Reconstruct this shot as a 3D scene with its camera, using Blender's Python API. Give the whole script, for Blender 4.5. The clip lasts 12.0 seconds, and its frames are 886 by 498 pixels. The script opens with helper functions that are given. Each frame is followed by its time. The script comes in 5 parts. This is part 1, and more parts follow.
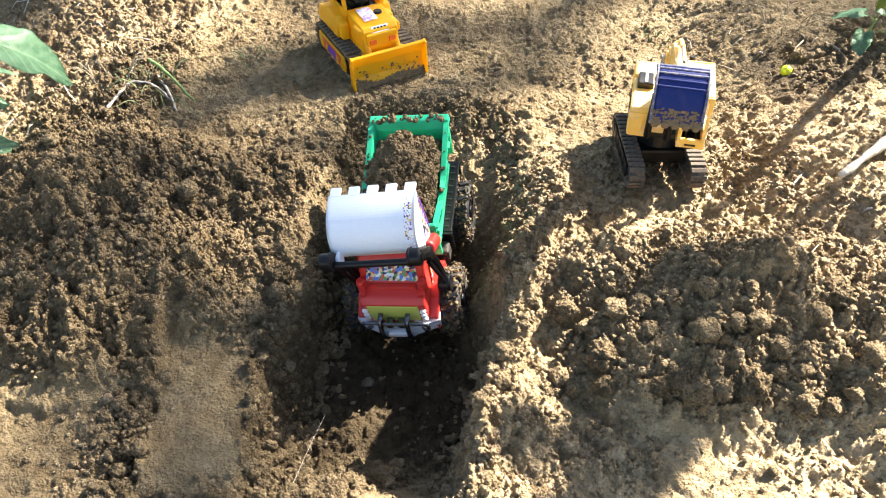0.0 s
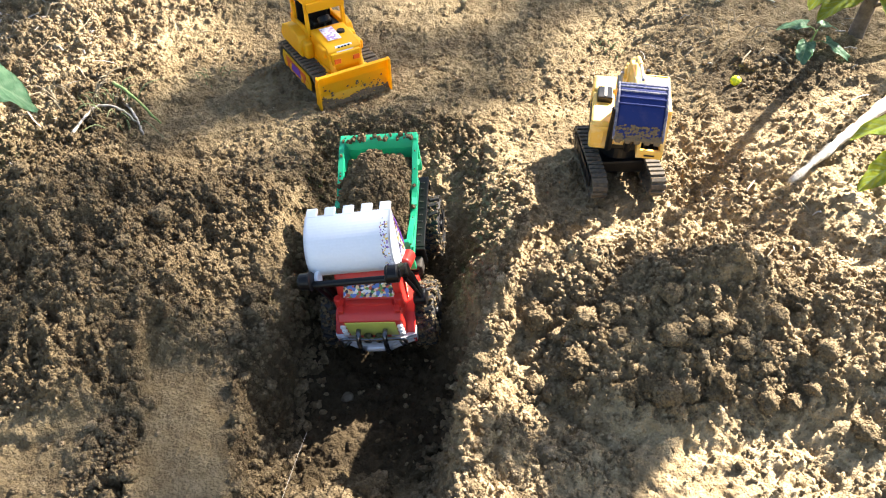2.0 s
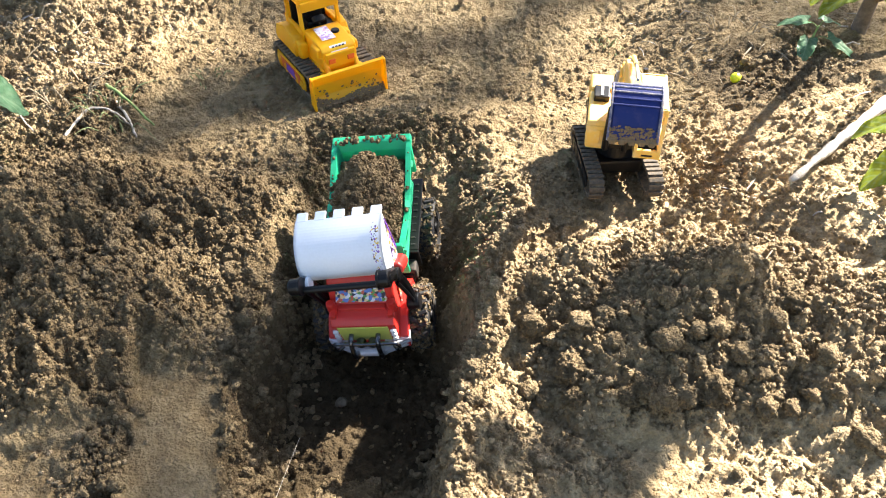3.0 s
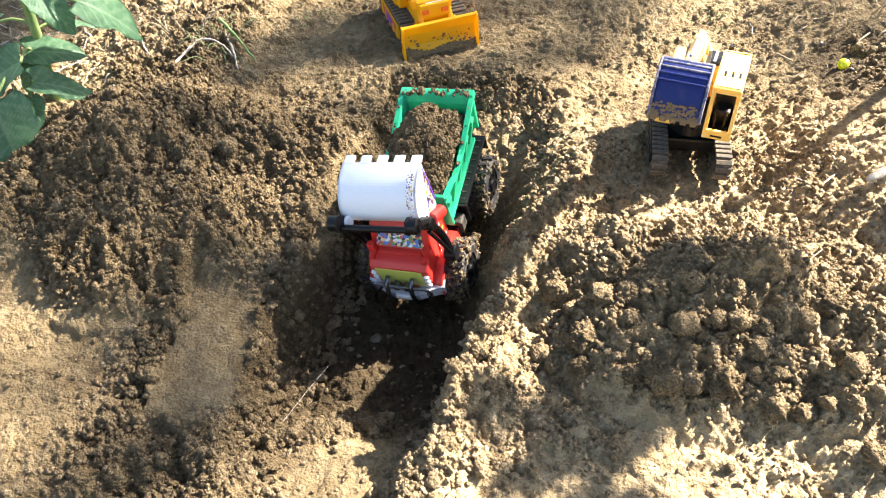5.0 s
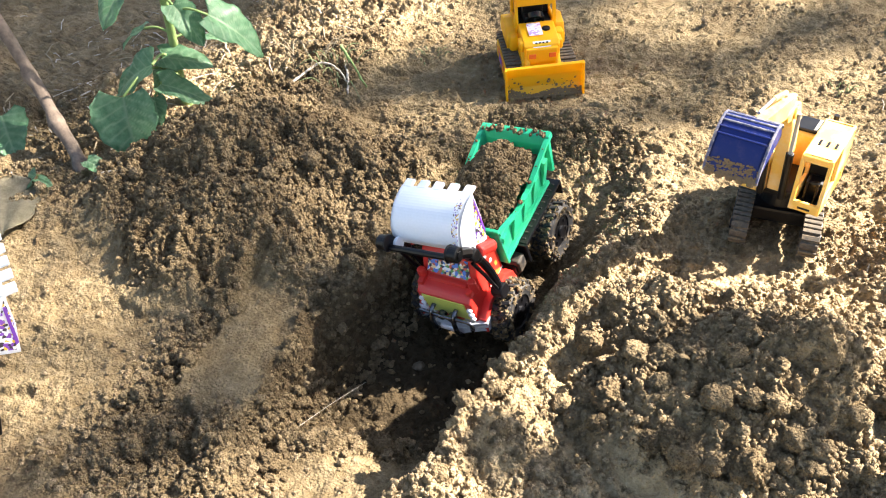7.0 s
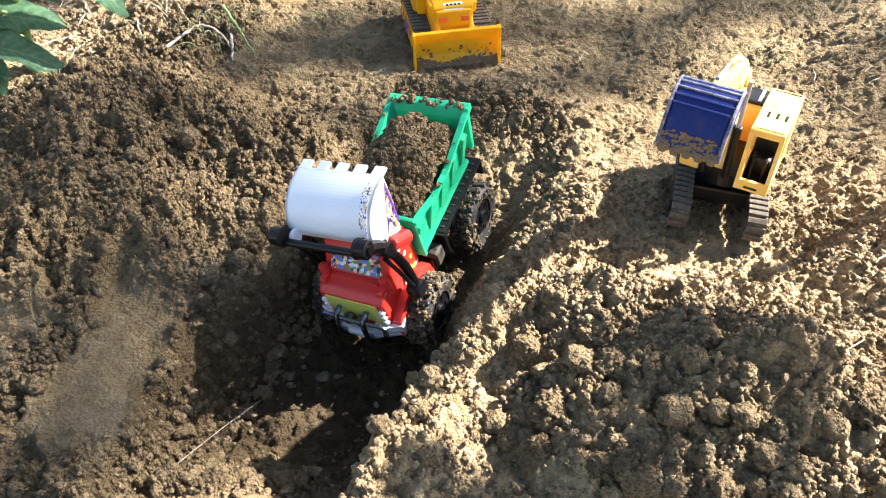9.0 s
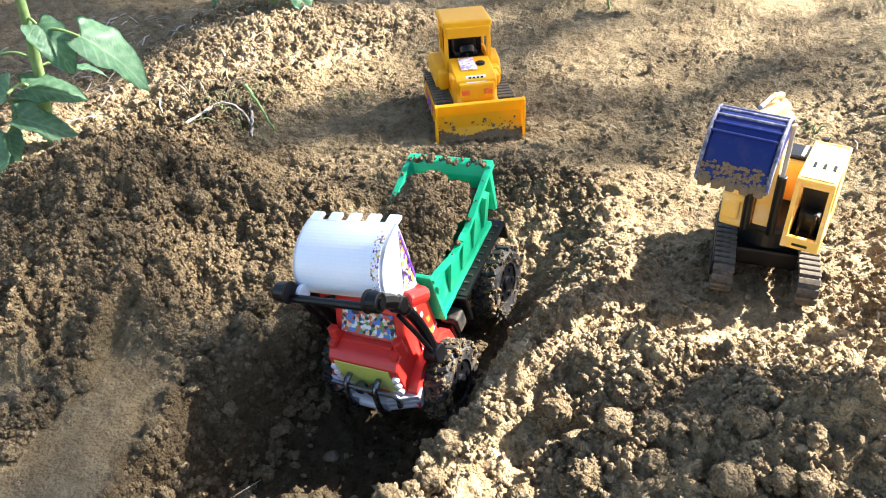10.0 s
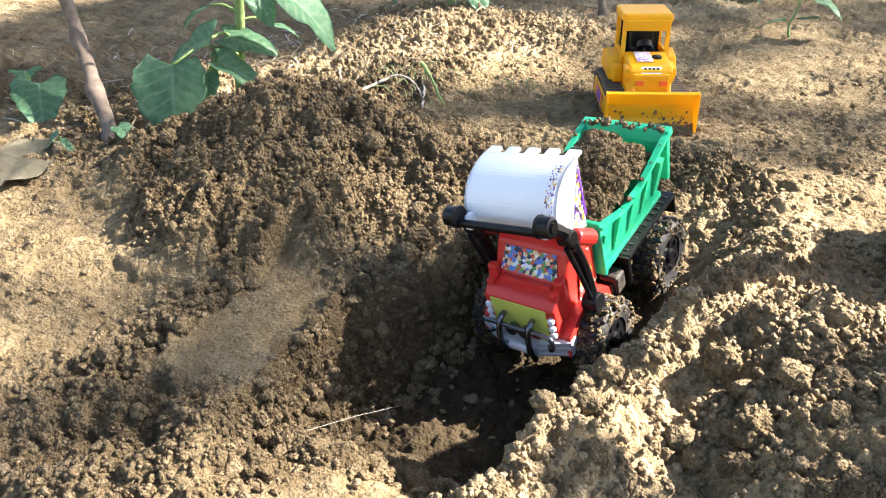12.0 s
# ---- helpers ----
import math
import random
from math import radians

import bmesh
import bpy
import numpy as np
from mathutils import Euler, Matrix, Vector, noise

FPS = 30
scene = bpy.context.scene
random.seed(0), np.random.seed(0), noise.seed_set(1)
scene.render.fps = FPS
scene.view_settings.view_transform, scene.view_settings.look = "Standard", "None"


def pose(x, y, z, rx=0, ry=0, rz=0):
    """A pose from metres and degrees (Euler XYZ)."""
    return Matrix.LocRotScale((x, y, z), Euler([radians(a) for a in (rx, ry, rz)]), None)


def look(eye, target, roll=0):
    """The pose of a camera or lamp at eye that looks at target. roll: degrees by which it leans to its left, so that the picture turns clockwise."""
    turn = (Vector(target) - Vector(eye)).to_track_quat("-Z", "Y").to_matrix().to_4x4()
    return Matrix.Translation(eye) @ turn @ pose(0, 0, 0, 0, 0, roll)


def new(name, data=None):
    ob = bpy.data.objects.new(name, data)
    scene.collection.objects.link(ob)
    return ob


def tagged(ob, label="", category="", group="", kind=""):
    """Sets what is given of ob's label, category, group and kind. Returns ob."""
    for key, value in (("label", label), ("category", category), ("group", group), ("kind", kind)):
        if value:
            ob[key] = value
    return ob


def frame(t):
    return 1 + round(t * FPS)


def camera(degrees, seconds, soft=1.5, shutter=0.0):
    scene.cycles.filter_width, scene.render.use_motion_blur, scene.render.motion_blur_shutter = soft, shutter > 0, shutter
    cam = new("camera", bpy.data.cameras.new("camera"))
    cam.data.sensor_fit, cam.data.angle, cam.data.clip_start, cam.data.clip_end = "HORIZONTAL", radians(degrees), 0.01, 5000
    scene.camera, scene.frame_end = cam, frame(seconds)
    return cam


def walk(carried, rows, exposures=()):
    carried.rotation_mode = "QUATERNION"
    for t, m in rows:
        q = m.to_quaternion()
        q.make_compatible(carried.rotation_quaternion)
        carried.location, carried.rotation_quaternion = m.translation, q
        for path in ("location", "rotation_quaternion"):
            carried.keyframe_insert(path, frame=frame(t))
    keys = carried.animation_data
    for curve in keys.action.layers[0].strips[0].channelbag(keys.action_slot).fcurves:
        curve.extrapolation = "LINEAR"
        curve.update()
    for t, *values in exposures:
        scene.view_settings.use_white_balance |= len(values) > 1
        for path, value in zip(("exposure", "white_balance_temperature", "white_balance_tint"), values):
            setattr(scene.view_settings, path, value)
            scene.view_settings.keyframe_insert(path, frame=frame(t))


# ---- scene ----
cam = camera(58.9, 12.0, soft=1.1)
PATH = [
    (0, (0.012, 0.037, 0.715), (-0.008, 1.483, -0.667), -0.6),
    (0.5, (0.002, 0.031, 0.731), (0.019, 1.478, -0.65), -0.1),
    (1, (-0.04, 0.021, 0.735), (-0.007, 1.465, -0.648), 0.4),
    (1.5, (-0.027, 0.022, 0.748), (0.013, 1.47, -0.63), 1.2),
    (2, (-0.01, 0.026, 0.744), (0.081, 1.477, -0.629), 0.5),
    (2.5, (-0.016, 0.032, 0.749), (0.087, 1.478, -0.628), -0.3),
    (3, (0.008, 0.042, 0.742), (0.081, 1.486, -0.64), -0.3),
    (3.5, (0.034, 0.034, 0.745), (0.025, 1.41, -0.707), -0.4),
    (3.7, (0.026, 0.022, 0.744), (-0.019, 1.393, -0.711), -0.5),
    (5.3, (0.193, 0.029, 0.757), (-0.197, 1.36, -0.684), -5.1),
    (5.5, (0.225, 0.034, 0.757), (-0.244, 1.358, -0.666), -6.1),
    (6, (0.255, 0.04, 0.749), (-0.377, 1.309, -0.662), -8.5),
    (6.5, (0.25, 0.034, 0.717), (-0.445, 1.344, -0.625), -6.0),
    (7, (0.277, 0.048, 0.721), (-0.416, 1.378, -0.602), -5.9),
    (7.5, (0.245, 0.083, 0.711), (-0.278, 1.448, -0.653), -2.1),
    (7.7, (0.224, 0.095, 0.711), (-0.227, 1.443, -0.696), -1.0),
    (9.3, (0.214, 0.164, 0.581), (-0.233, 1.563, -0.776), -0.5),
    (9.5, (0.199, 0.17, 0.548), (-0.28, 1.582, -0.784), -0.7),
    (10, (0.222, 0.164, 0.543), (-0.348, 1.709, -0.592), -2.1),
    (10.5, (0.209, 0.109, 0.533), (-0.444, 1.686, -0.51), 0.7),
    (11, (0.21, 0.1, 0.496), (-0.56, 1.657, -0.496), 0.8),
    (11.5, (0.211, 0.095, 0.463), (-0.605, 1.625, -0.535), 0.3),
    (12, (0.203, 0.086, 0.442), (-0.672, 1.577, -0.563), 0.0),
]
walk(cam, [(t, look(eye, target, roll)) for t, eye, target, roll in PATH], [(0, 2.97, 7150, 11), (2.5, 2.84, 7100, 11), (5.5, 3.04, 7250, 12), (7.7, 2.90, 7200, 12), (9.5, 2.82, 6700, 12), (10.5, 3.08, 6650, 10), (12, 3.06, 6950, 12)])

# ---- light ----
SUN_FROM = Vector((0.62, 0.50, 0.64)).normalized()
world = bpy.data.worlds.new("sky")
scene.world = world
world.use_nodes = True
wn = world.node_tree.nodes
sky = wn.new("ShaderNodeTexSky")
sky.sky_type = "NISHITA"
sky.sun_disc = False
sky.sun_elevation = math.asin(SUN_FROM.z)
sky.sun_rotation = math.atan2(SUN_FROM.x, SUN_FROM.y)
wn["Background"].inputs["Strength"].default_value = 0.05
world.node_tree.links.new(sky.outputs[0], wn["Background"].inputs["Color"])
sun = new("sun", bpy.data.lights.new("sun", "SUN"))
sun.data.energy, sun.data.angle, sun.data.color = 5.0, radians(0.5), (1.0, 0.97, 0.92)
sun.matrix_world = look(SUN_FROM * 20, (0, 0, 0))


# ---- materials ----
def mat(name, rough=0.5, metal=0.0):
    m = bpy.data.materials.new(name)
    m.use_nodes = True
    b = m.node_tree.nodes["Principled BSDF"]
    b.inputs["Roughness"].default_value = rough
    b.inputs["Metallic"].default_value = metal
    return m, m.node_tree.nodes, m.node_tree.links, b


def noise_node(n, l, scale, detail=4.0, rough=0.6, coord="Object"):
    tc = n.new("ShaderNodeTexCoord")
    t = n.new("ShaderNodeTexNoise")
    t.inputs["Scale"].default_value = scale
    t.inputs["Detail"].default_value = detail
    t.inputs["Roughness"].default_value = rough
    l.new(tc.outputs[coord], t.inputs["Vector"])
    return t


def ramp(n, l, source, stops):
    r = n.new("ShaderNodeValToRGB")
    els = r.color_ramp.elements
    while len(els) < len(stops):
        els.new(0.5)
    for e, (p, c) in zip(els, stops):
        e.position = p
        e.color = (*c, 1) if len(c) == 3 else c
    l.new(source, r.inputs[0])
    return r


def mix(n, l, fac, a, b, blend="MIX"):
    m = n.new("ShaderNodeMix")
    m.data_type, m.blend_type = "RGBA", blend
    for sock, v in ((m.inputs[0], fac), (m.inputs[6], a), (m.inputs[7], b)):
        if isinstance(v, (int, float)):
            sock.default_value = v
        elif isinstance(v, tuple):
            sock.default_value = (*v, 1)
        else:
            l.new(v, sock)
    return m.outputs[2]


def add_bump(n, l, b, source, strength, distance):
    k = n.new("ShaderNodeBump")
    k.inputs["Strength"].default_value = strength
    k.inputs["Distance"].default_value = distance
    l.new(source, k.inputs["Height"])
    l.new(k.outputs[0], b.inputs["Normal"])
    return k


def soil_material():
    """Sandy loam: compact pale surface and darker crumbly fill, told apart by the mesh's attribute 'loose'."""
    m, n, l, b = mat("soil", 0.95)
    b.inputs["Specular IOR Level"].default_value = 0.2
    at = n.new("ShaderNodeAttribute")
    at.attribute_name = "loose"
    big = noise_node(n, l, 9.0, 5, 0.6)
    mid = noise_node(n, l, 60.0, 6, 0.65)
    fine = noise_node(n, l, 420.0, 4, 0.7)
    pale = ramp(n, l, mid.outputs[0], [(0.30, (0.185, 0.135, 0.072)), (0.5, (0.250, 0.190, 0.108)), (0.70, (0.33, 0.260, 0.160))])
    dark = ramp(n, l, mid.outputs[0], [(0.30, (0.140, 0.100, 0.054)), (0.5, (0.205, 0.150, 0.084)), (0.70, (0.280, 0.212, 0.126))])
    c = mix(n, l, at.outputs["Fac"], pale.outputs[0], dark.outputs[0])
    damp = ramp(n, l, big.outputs[0], [(0.36, (0.70, 0.66, 0.62)), (0.62, (1.08, 1.06, 1.02))])
    c = mix(n, l, 1.0, c, damp.outputs[0], "MULTIPLY")
    grain = ramp(n, l, fine.outputs[0], [(0.34, (0.86, 0.85, 0.84)), (0.5, (1, 1, 1)), (0.66, (1.10, 1.10, 1.09))])
    c = mix(n, l, 1.0, c, grain.outputs[0], "MULTIPLY")
    # Painted sunlight: base colour raised on the sunny side.
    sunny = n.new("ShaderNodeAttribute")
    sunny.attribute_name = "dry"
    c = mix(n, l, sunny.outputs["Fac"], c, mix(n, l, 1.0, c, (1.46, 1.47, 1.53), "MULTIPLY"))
    # Damp soil and painted shade both darken the base colour.
    wet_shade = n.new("ShaderNodeAttribute")
    wet_shade.attribute_name = "wet_shade"
    c = mix(n, l, wet_shade.outputs["Fac"], c, mix(n, l, 1.0, c, (0.28, 0.268, 0.26), "MULTIPLY"))
    l.new(c, b.inputs["Base Color"])
    both = n.new("ShaderNodeMath")
    both.operation = "MULTIPLY_ADD"
    l.new(fine.outputs[0], both.inputs[0])
    both.inputs[1].default_value = 0.25
    l.new(mid.outputs[0], both.inputs[2])
    k1 = add_bump(n, l, b, both.outputs[0], 1.0, 0.009)
    tc = n.new("ShaderNodeTexCoord")
    cell = n.new("ShaderNodeTexVoronoi")
    cell.inputs["Scale"].default_value = 230.0
    cell.inputs["Detail"].default_value = 1.0
    l.new(tc.outputs["Object"], cell.inputs["Vector"])
    k2 = n.new("ShaderNodeBump")
    k2.invert = True
    k2.inputs["Strength"].default_value = 0.85
    k2.inputs["Distance"].default_value = 0.0045
    l.new(cell.outputs["Distance"], k2.inputs["Height"])
    rough = n.new("ShaderNodeMath")
    rough.operation = "MULTIPLY_ADD"
    l.new(at.outputs["Fac"], rough.inputs[0])
    rough.inputs[1].default_value = 0.42
    rough.inputs[2].default_value = 0.55
    rough.use_clamp = True
    l.new(rough.outputs[0], k2.inputs["Strength"])
    l.new(k1.outputs[0], k2.inputs["Normal"])
    l.new(k2.outputs[0], b.inputs["Normal"])
    return m


def clod_material():
    m, n, l, b = mat("clod soil", 0.95)
    b.inputs["Specular IOR Level"].default_value = 0.2
    geo = n.new("ShaderNodeNewGeometry")
    fine = noise_node(n, l, 260.0, 5, 0.7)
    tone = ramp(n, l, geo.outputs["Random Per Island"], [(0.0, (0.145, 0.104, 0.057)), (0.5, (0.200, 0.147, 0.083)), (1.0, (0.26, 0.195, 0.115))])
    grain = ramp(n, l, fine.outputs[0], [(0.34, (0.68, 0.66, 0.65)), (0.66, (1.28, 1.28, 1.26))])
    # Crumbs marked 'dry' are paled; on the sunny side this paints sunlight.
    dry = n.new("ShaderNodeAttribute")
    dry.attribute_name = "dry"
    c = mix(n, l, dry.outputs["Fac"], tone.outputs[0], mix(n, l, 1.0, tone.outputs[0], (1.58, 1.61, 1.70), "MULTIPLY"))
    l.new(mix(n, l, 1.0, c, grain.outputs[0], "MULTIPLY"), b.inputs["Base Color"])
    tc = n.new("ShaderNodeTexCoord")
    cell = n.new("ShaderNodeTexVoronoi")
    cell.inputs["Scale"].default_value = 260.0
    cell.inputs["Detail"].default_value = 1.0
    l.new(tc.outputs["Object"], cell.inputs["Vector"])
    k1 = add_bump(n, l, b, fine.outputs[0], 1.0, 0.006)
    k2 = n.new("ShaderNodeBump")
    k2.invert = True
    k2.inputs["Strength"].default_value = 0.9
    k2.inputs["Distance"].default_value = 0.005
    l.new(cell.outputs["Distance"], k2.inputs["Height"])
    l.new(k1.outputs[0], k2.inputs["Normal"])
    l.new(k2.outputs[0], b.inputs["Normal"])
    return m


def plastic(name, color, rough=0.38, dust=0.35, dust_scale=35.0, dust_color=(0.34, 0.24, 0.14)):
    """Moulded plastic with soil dust that clings in patches."""
    m, n, l, b = mat(name, rough)
    d = noise_node(n, l, dust_scale, 6, 0.7)
    g = noise_node(n, l, 300.0, 3, 0.6)
    f = ramp(n, l, d.outputs[0], [(0.52 - 0.12 * dust, (0, 0, 0)), (0.78 - 0.10 * dust, (dust, dust, dust))])
    tint = ramp(n, l, g.outputs[0], [(0.3, tuple(c * 0.975 for c in color)), (0.7, tuple(min(1, c * 1.02) for c in color))])
    l.new(mix(n, l, f.outputs[0], tint.outputs[0], dust_color), b.inputs["Base Color"])
    rr = ramp(n, l, d.outputs[0], [(0.4, (rough, rough, rough)), (0.7, (min(1, rough + 0.4 * dust + 0.08),) * 3)])
    l.new(rr.outputs[0], b.inputs["Roughness"])
    add_bump(n, l, b, d.outputs[0], 0.03 + 0.20 * dust, 0.0015)
    return m


def sticker(name, scale, stops, coord="Object"):
    """Printed foil: many small coloured patches."""
    m, n, l, b = mat(name, 0.3)
    tc = n.new("ShaderNodeTexCoord")
    v = n.new("ShaderNodeTexVoronoi")
    v.inputs["Scale"].default_value = scale
    l.new(tc.outputs[coord], v.inputs["Vector"])
    sep = n.new("ShaderNodeSeparateColor")
    l.new(v.outputs["Color"], sep.inputs[0])
    r = ramp(n, l, sep.outputs[0], stops)
    r.color_ramp.interpolation = "CONSTANT"
    l.new(r.outputs[0], b.inputs["Base Color"])
    return m


def leaf_material(name, a, c, vein=(0.30, 0.40, 0.25)):
    """Leaf green with blotches; the mesh's attribute 'vein' is 1 on the veins."""
    m, n, l, b = mat(name, 0.38)
    t = noise_node(n, l, 45.0, 5, 0.65)
    f = noise_node(n, l, 260.0, 3, 0.6)
    r = ramp(n, l, t.outputs[0], [(0.35, a), (0.65, c)])
    dustr = ramp(n, l, f.outputs[0], [(0.45, (0, 0, 0)), (0.72, (0.25, 0.25, 0.25))])
    col = mix(n, l, dustr.outputs[0], r.outputs[0], (0.24, 0.31, 0.21))
    at = n.new("ShaderNodeAttribute")
    at.attribute_name = "vein"
    col = mix(n, l, at.outputs["Fac"], col, vein)
    l.new(col, b.inputs["Base Color"])
    add_bump(n, l, b, t.outputs[0], 0.6, 0.005)
    tr = n.new("ShaderNodeBsdfTranslucent")
    l.new(col, tr.inputs["Color"])
    ms = n.new("ShaderNodeMixShader")
    ms.inputs[0].default_value = 0.50
    l.new(b.outputs[0], ms.inputs[1])
    l.new(tr.outputs[0], ms.inputs[2])
    l.new(ms.outputs[0], n["Material Output"].inputs["Surface"])
    return m


def bark_material(name, a, c, scale=60.0):
    m, n, l, b = mat(name, 0.85)
    t = noise_node(n, l, scale, 6, 0.7)
    r = ramp(n, l, t.outputs[0], [(0.3, a), (0.7, c)])
    l.new(r.outputs[0], b.inputs["Base Color"])
    add_bump(n, l, b, t.outputs[0], 0.6, 0.003)
    return m


def let_light_through(m, color, share):
    """Thin moulded plastic glows a little when lit from behind."""
    n, l = m.node_tree.nodes, m.node_tree.links
    tr = n.new("ShaderNodeBsdfTranslucent")
    tr.inputs["Color"].default_value = (*color, 1)
    ms = n.new("ShaderNodeMixShader")
    ms.inputs[0].default_value = share
    l.new(n["Principled BSDF"].outputs[0], ms.inputs[1])
    l.new(tr.outputs[0], ms.inputs[2])
    l.new(ms.outputs[0], n["Material Output"].inputs["Surface"])


SOIL = soil_material()
CLOD = clod_material()
WHITE = plastic("white plastic", (0.76, 0.80, 0.86), 0.32, 0.02)
RED = plastic("red plastic", (0.62, 0.030, 0.022), 0.32, 0.10)
GREEN = plastic("green plastic", (0.006, 0.47, 0.25), 0.36, 0.14, 45)
BLACK = plastic("black plastic", (0.003, 0.003, 0.004), 0.34, 0.03)
BLACK.node_tree.nodes["Principled BSDF"].inputs["Specular IOR Level"].default_value = 0.28
DARKBAR = plastic("bright metal-coated plastic", (0.13, 0.135, 0.15), 0.22, 0.05)
DARKBAR.node_tree.nodes["Principled BSDF"].inputs["Metallic"].default_value = 0.95
RUBBER = plastic("muddy rubber", (0.010, 0.010, 0.011), 0.6, 0.36, 60)
MUD = plastic("damp mud", (0.150, 0.105, 0.058), 0.9, 0.25, 90)
SILVER = plastic("silver plastic", (0.60, 0.62, 0.68), 0.30, 0.08)
SILVER.node_tree.nodes["Principled BSDF"].inputs["Metallic"].default_value = 0.35
LIME = plastic("lime foil", (0.60, 0.62, 0.12), 0.35, 0.08)
YELLOW = plastic("yellow plastic", (0.95, 0.545, 0.018), 0.36, 0.06)
let_light_through(YELLOW, (0.98, 0.60, 0.05), 0.42)
let_light_through(GREEN, (0.02, 0.62, 0.36), 0.30)
CREAM = plastic("dusty yellow plastic", (0.84, 0.47, 0.085), 0.42, 0.60, 26, (0.80, 0.68, 0.46))
BLUE = plastic("navy plastic", (0.003, 0.013, 0.105), 0.42, 0.10, 70)
BLUE.node_tree.nodes["Principled BSDF"].inputs["Specular IOR Level"].default_value = 0.3
PALEBLUE = plastic("dust-worn navy plastic", (0.05, 0.06, 0.13), 0.6, 0.75, 160, (0.42, 0.38, 0.34))
DEEPBLUE = plastic("blue plastic", (0.02, 0.06, 0.45), 0.34, 0.1)
TREAD = plastic("dusty track rubber", (0.055, 0.045, 0.034), 0.85, 0.85, 60, (0.26, 0.19, 0.115))
CHROME = plastic("dull metal rod", (0.30, 0.29, 0.28), 0.4, 0.4)
FLAME = sticker("flame foil", 160.0, [(0.0, (0.62, 0.03, 0.02)), (0.45, (0.8, 0.78, 0.74)), (0.62, (0.55, 0.03, 0.02)), (0.85, (0.75, 0.3, 0.05))])
LAMPW = plastic("white lamp foil", (0.85, 0.85, 0.88), 0.25, 0.05)
ORANGE = plastic("orange foil", (0.75, 0.13, 0.02), 0.35, 0.1)
PURPLE = plastic("purple foil", (0.18, 0.05, 0.42), 0.35, 0.05)
PICTURE = sticker("windscreen foil", 270.0, [(0.0, (0.75, 0.8, 0.86)), (0.16, (0.10, 0.22, 0.62)), (0.36, (0.75, 0.60, 0.35)), (0.52, (0.10, 0.32, 0.10)), (0.68, (0.03, 0.04, 0.08)), (0.82, (0.60, 0.12, 0.08))])
DECAL = sticker("side foil", 330.0, [(0.0, (0.8, 0.8, 0.85)), (0.3, (0.20, 0.06, 0.42)), (0.5, (0.04, 0.03, 0.05)), (0.66, (0.8, 0.55, 0.05)), (0.82, (0.75, 0.76, 0.85))])
FACEFOIL = sticker("marked white foil", 620.0, [(0.0, (0.76, 0.78, 0.86)), (0.62, (0.20, 0.09, 0.40)), (0.72, (0.07, 0.06, 0.07)), (0.80, (0.72, 0.74, 0.82)), (0.92, (0.72, 0.48, 0.08))])
PINK = sticker("bonnet foil", 260.0, [(0.0, (0.82, 0.78, 0.84)), (0.4, (0.72, 0.50, 0.62)), (0.6, (0.84, 0.82, 0.86)), (0.8, (0.45, 0.30, 0.58))])
LEAF = leaf_material("green leaf", (0.105, 0.260, 0.145), (0.250, 0.440, 0.280), (0.36, 0.50, 0.34))
LEAFY = leaf_material("sunlit yellow leaf", (0.22, 0.30, 0.03), (0.36, 0.40, 0.05))
STEM = bark_material("green stem", (0.12, 0.20, 0.06), (0.24, 0.33, 0.12), 40)
WOOD = bark_material("weathered stick", (0.065, 0.046, 0.034), (0.20, 0.15, 0.115))
PALEWOOD = bark_material("bleached stick", (0.26, 0.22, 0.18), (0.56, 0.51, 0.44), 140)
STRAW = bark_material("dry straw", (0.17, 0.13, 0.08), (0.36, 0.29, 0.19))
GRASS = bark_material("grass blade", (0.11, 0.16, 0.06), (0.24, 0.27, 0.13))
DRYLEAF = bark_material("dry leaf", (0.13, 0.11, 0.07), (0.27, 0.24, 0.165), 45)
STONE = bark_material("stone", (0.085, 0.065, 0.043), (0.19, 0.15, 0.10), 160)
BALLMAT = plastic("bright yellow skin", (0.62, 0.72, 0.02), 0.4, 0.1)
TRUNKMAT = bark_material("tree bark", (0.10, 0.08, 0.06), (0.22, 0.18, 0.14), 12)


# ---- mesh helpers ----
def part(name, bm, material, parent=None, label="", smooth=False):
    me = bpy.data.meshes.new(name)
    bm.normal_update()
    bm.to_mesh(me)
    bm.free()
    me.materials.append(material)
    if smooth:
        me.polygons.foreach_set("use_smooth", [True] * len(me.polygons))
    ob = new(name, me)
    if parent is not None:
        ob.parent = parent
    if label:
        ob["label"] = label
    return ob


def shared(name, like, parent, m):
    """Another object on the mesh of a part, at the pose m in its parent."""
    ob = new(name, like.data)
    ob.parent = parent
    ob.matrix_basis = m
    return ob


def thing(name, label, category, m=Matrix(), group=""):
    ob = new(name)
    ob.empty_display_size = 0.02
    ob.matrix_world = m
    return tagged(ob, label, category, group)


def merge(*bms):
    out = bmesh.new()
    for b in bms:
        me = bpy.data.meshes.new("tmp")
        b.to_mesh(me)
        b.free()
        out.from_mesh(me)
        bpy.data.meshes.remove(me)
    return out


def rbox(x0, x1, y0, y1, z0, z1, bev=0.002, seg=2):
    bm = bmesh.new()
    bmesh.ops.create_cube(bm, size=1)
    bmesh.ops.scale(bm, vec=(x1 - x0, y1 - y0, z1 - z0), verts=bm.verts)
    bmesh.ops.translate(bm, vec=((x0 + x1) / 2, (y0 + y1) / 2, (z0 + z1) / 2), verts=bm.verts)
    if bev:
        bmesh.ops.bevel(bm, geom=bm.edges[:], offset=bev, segments=seg, affect="EDGES", profile=0.6)
    return bm


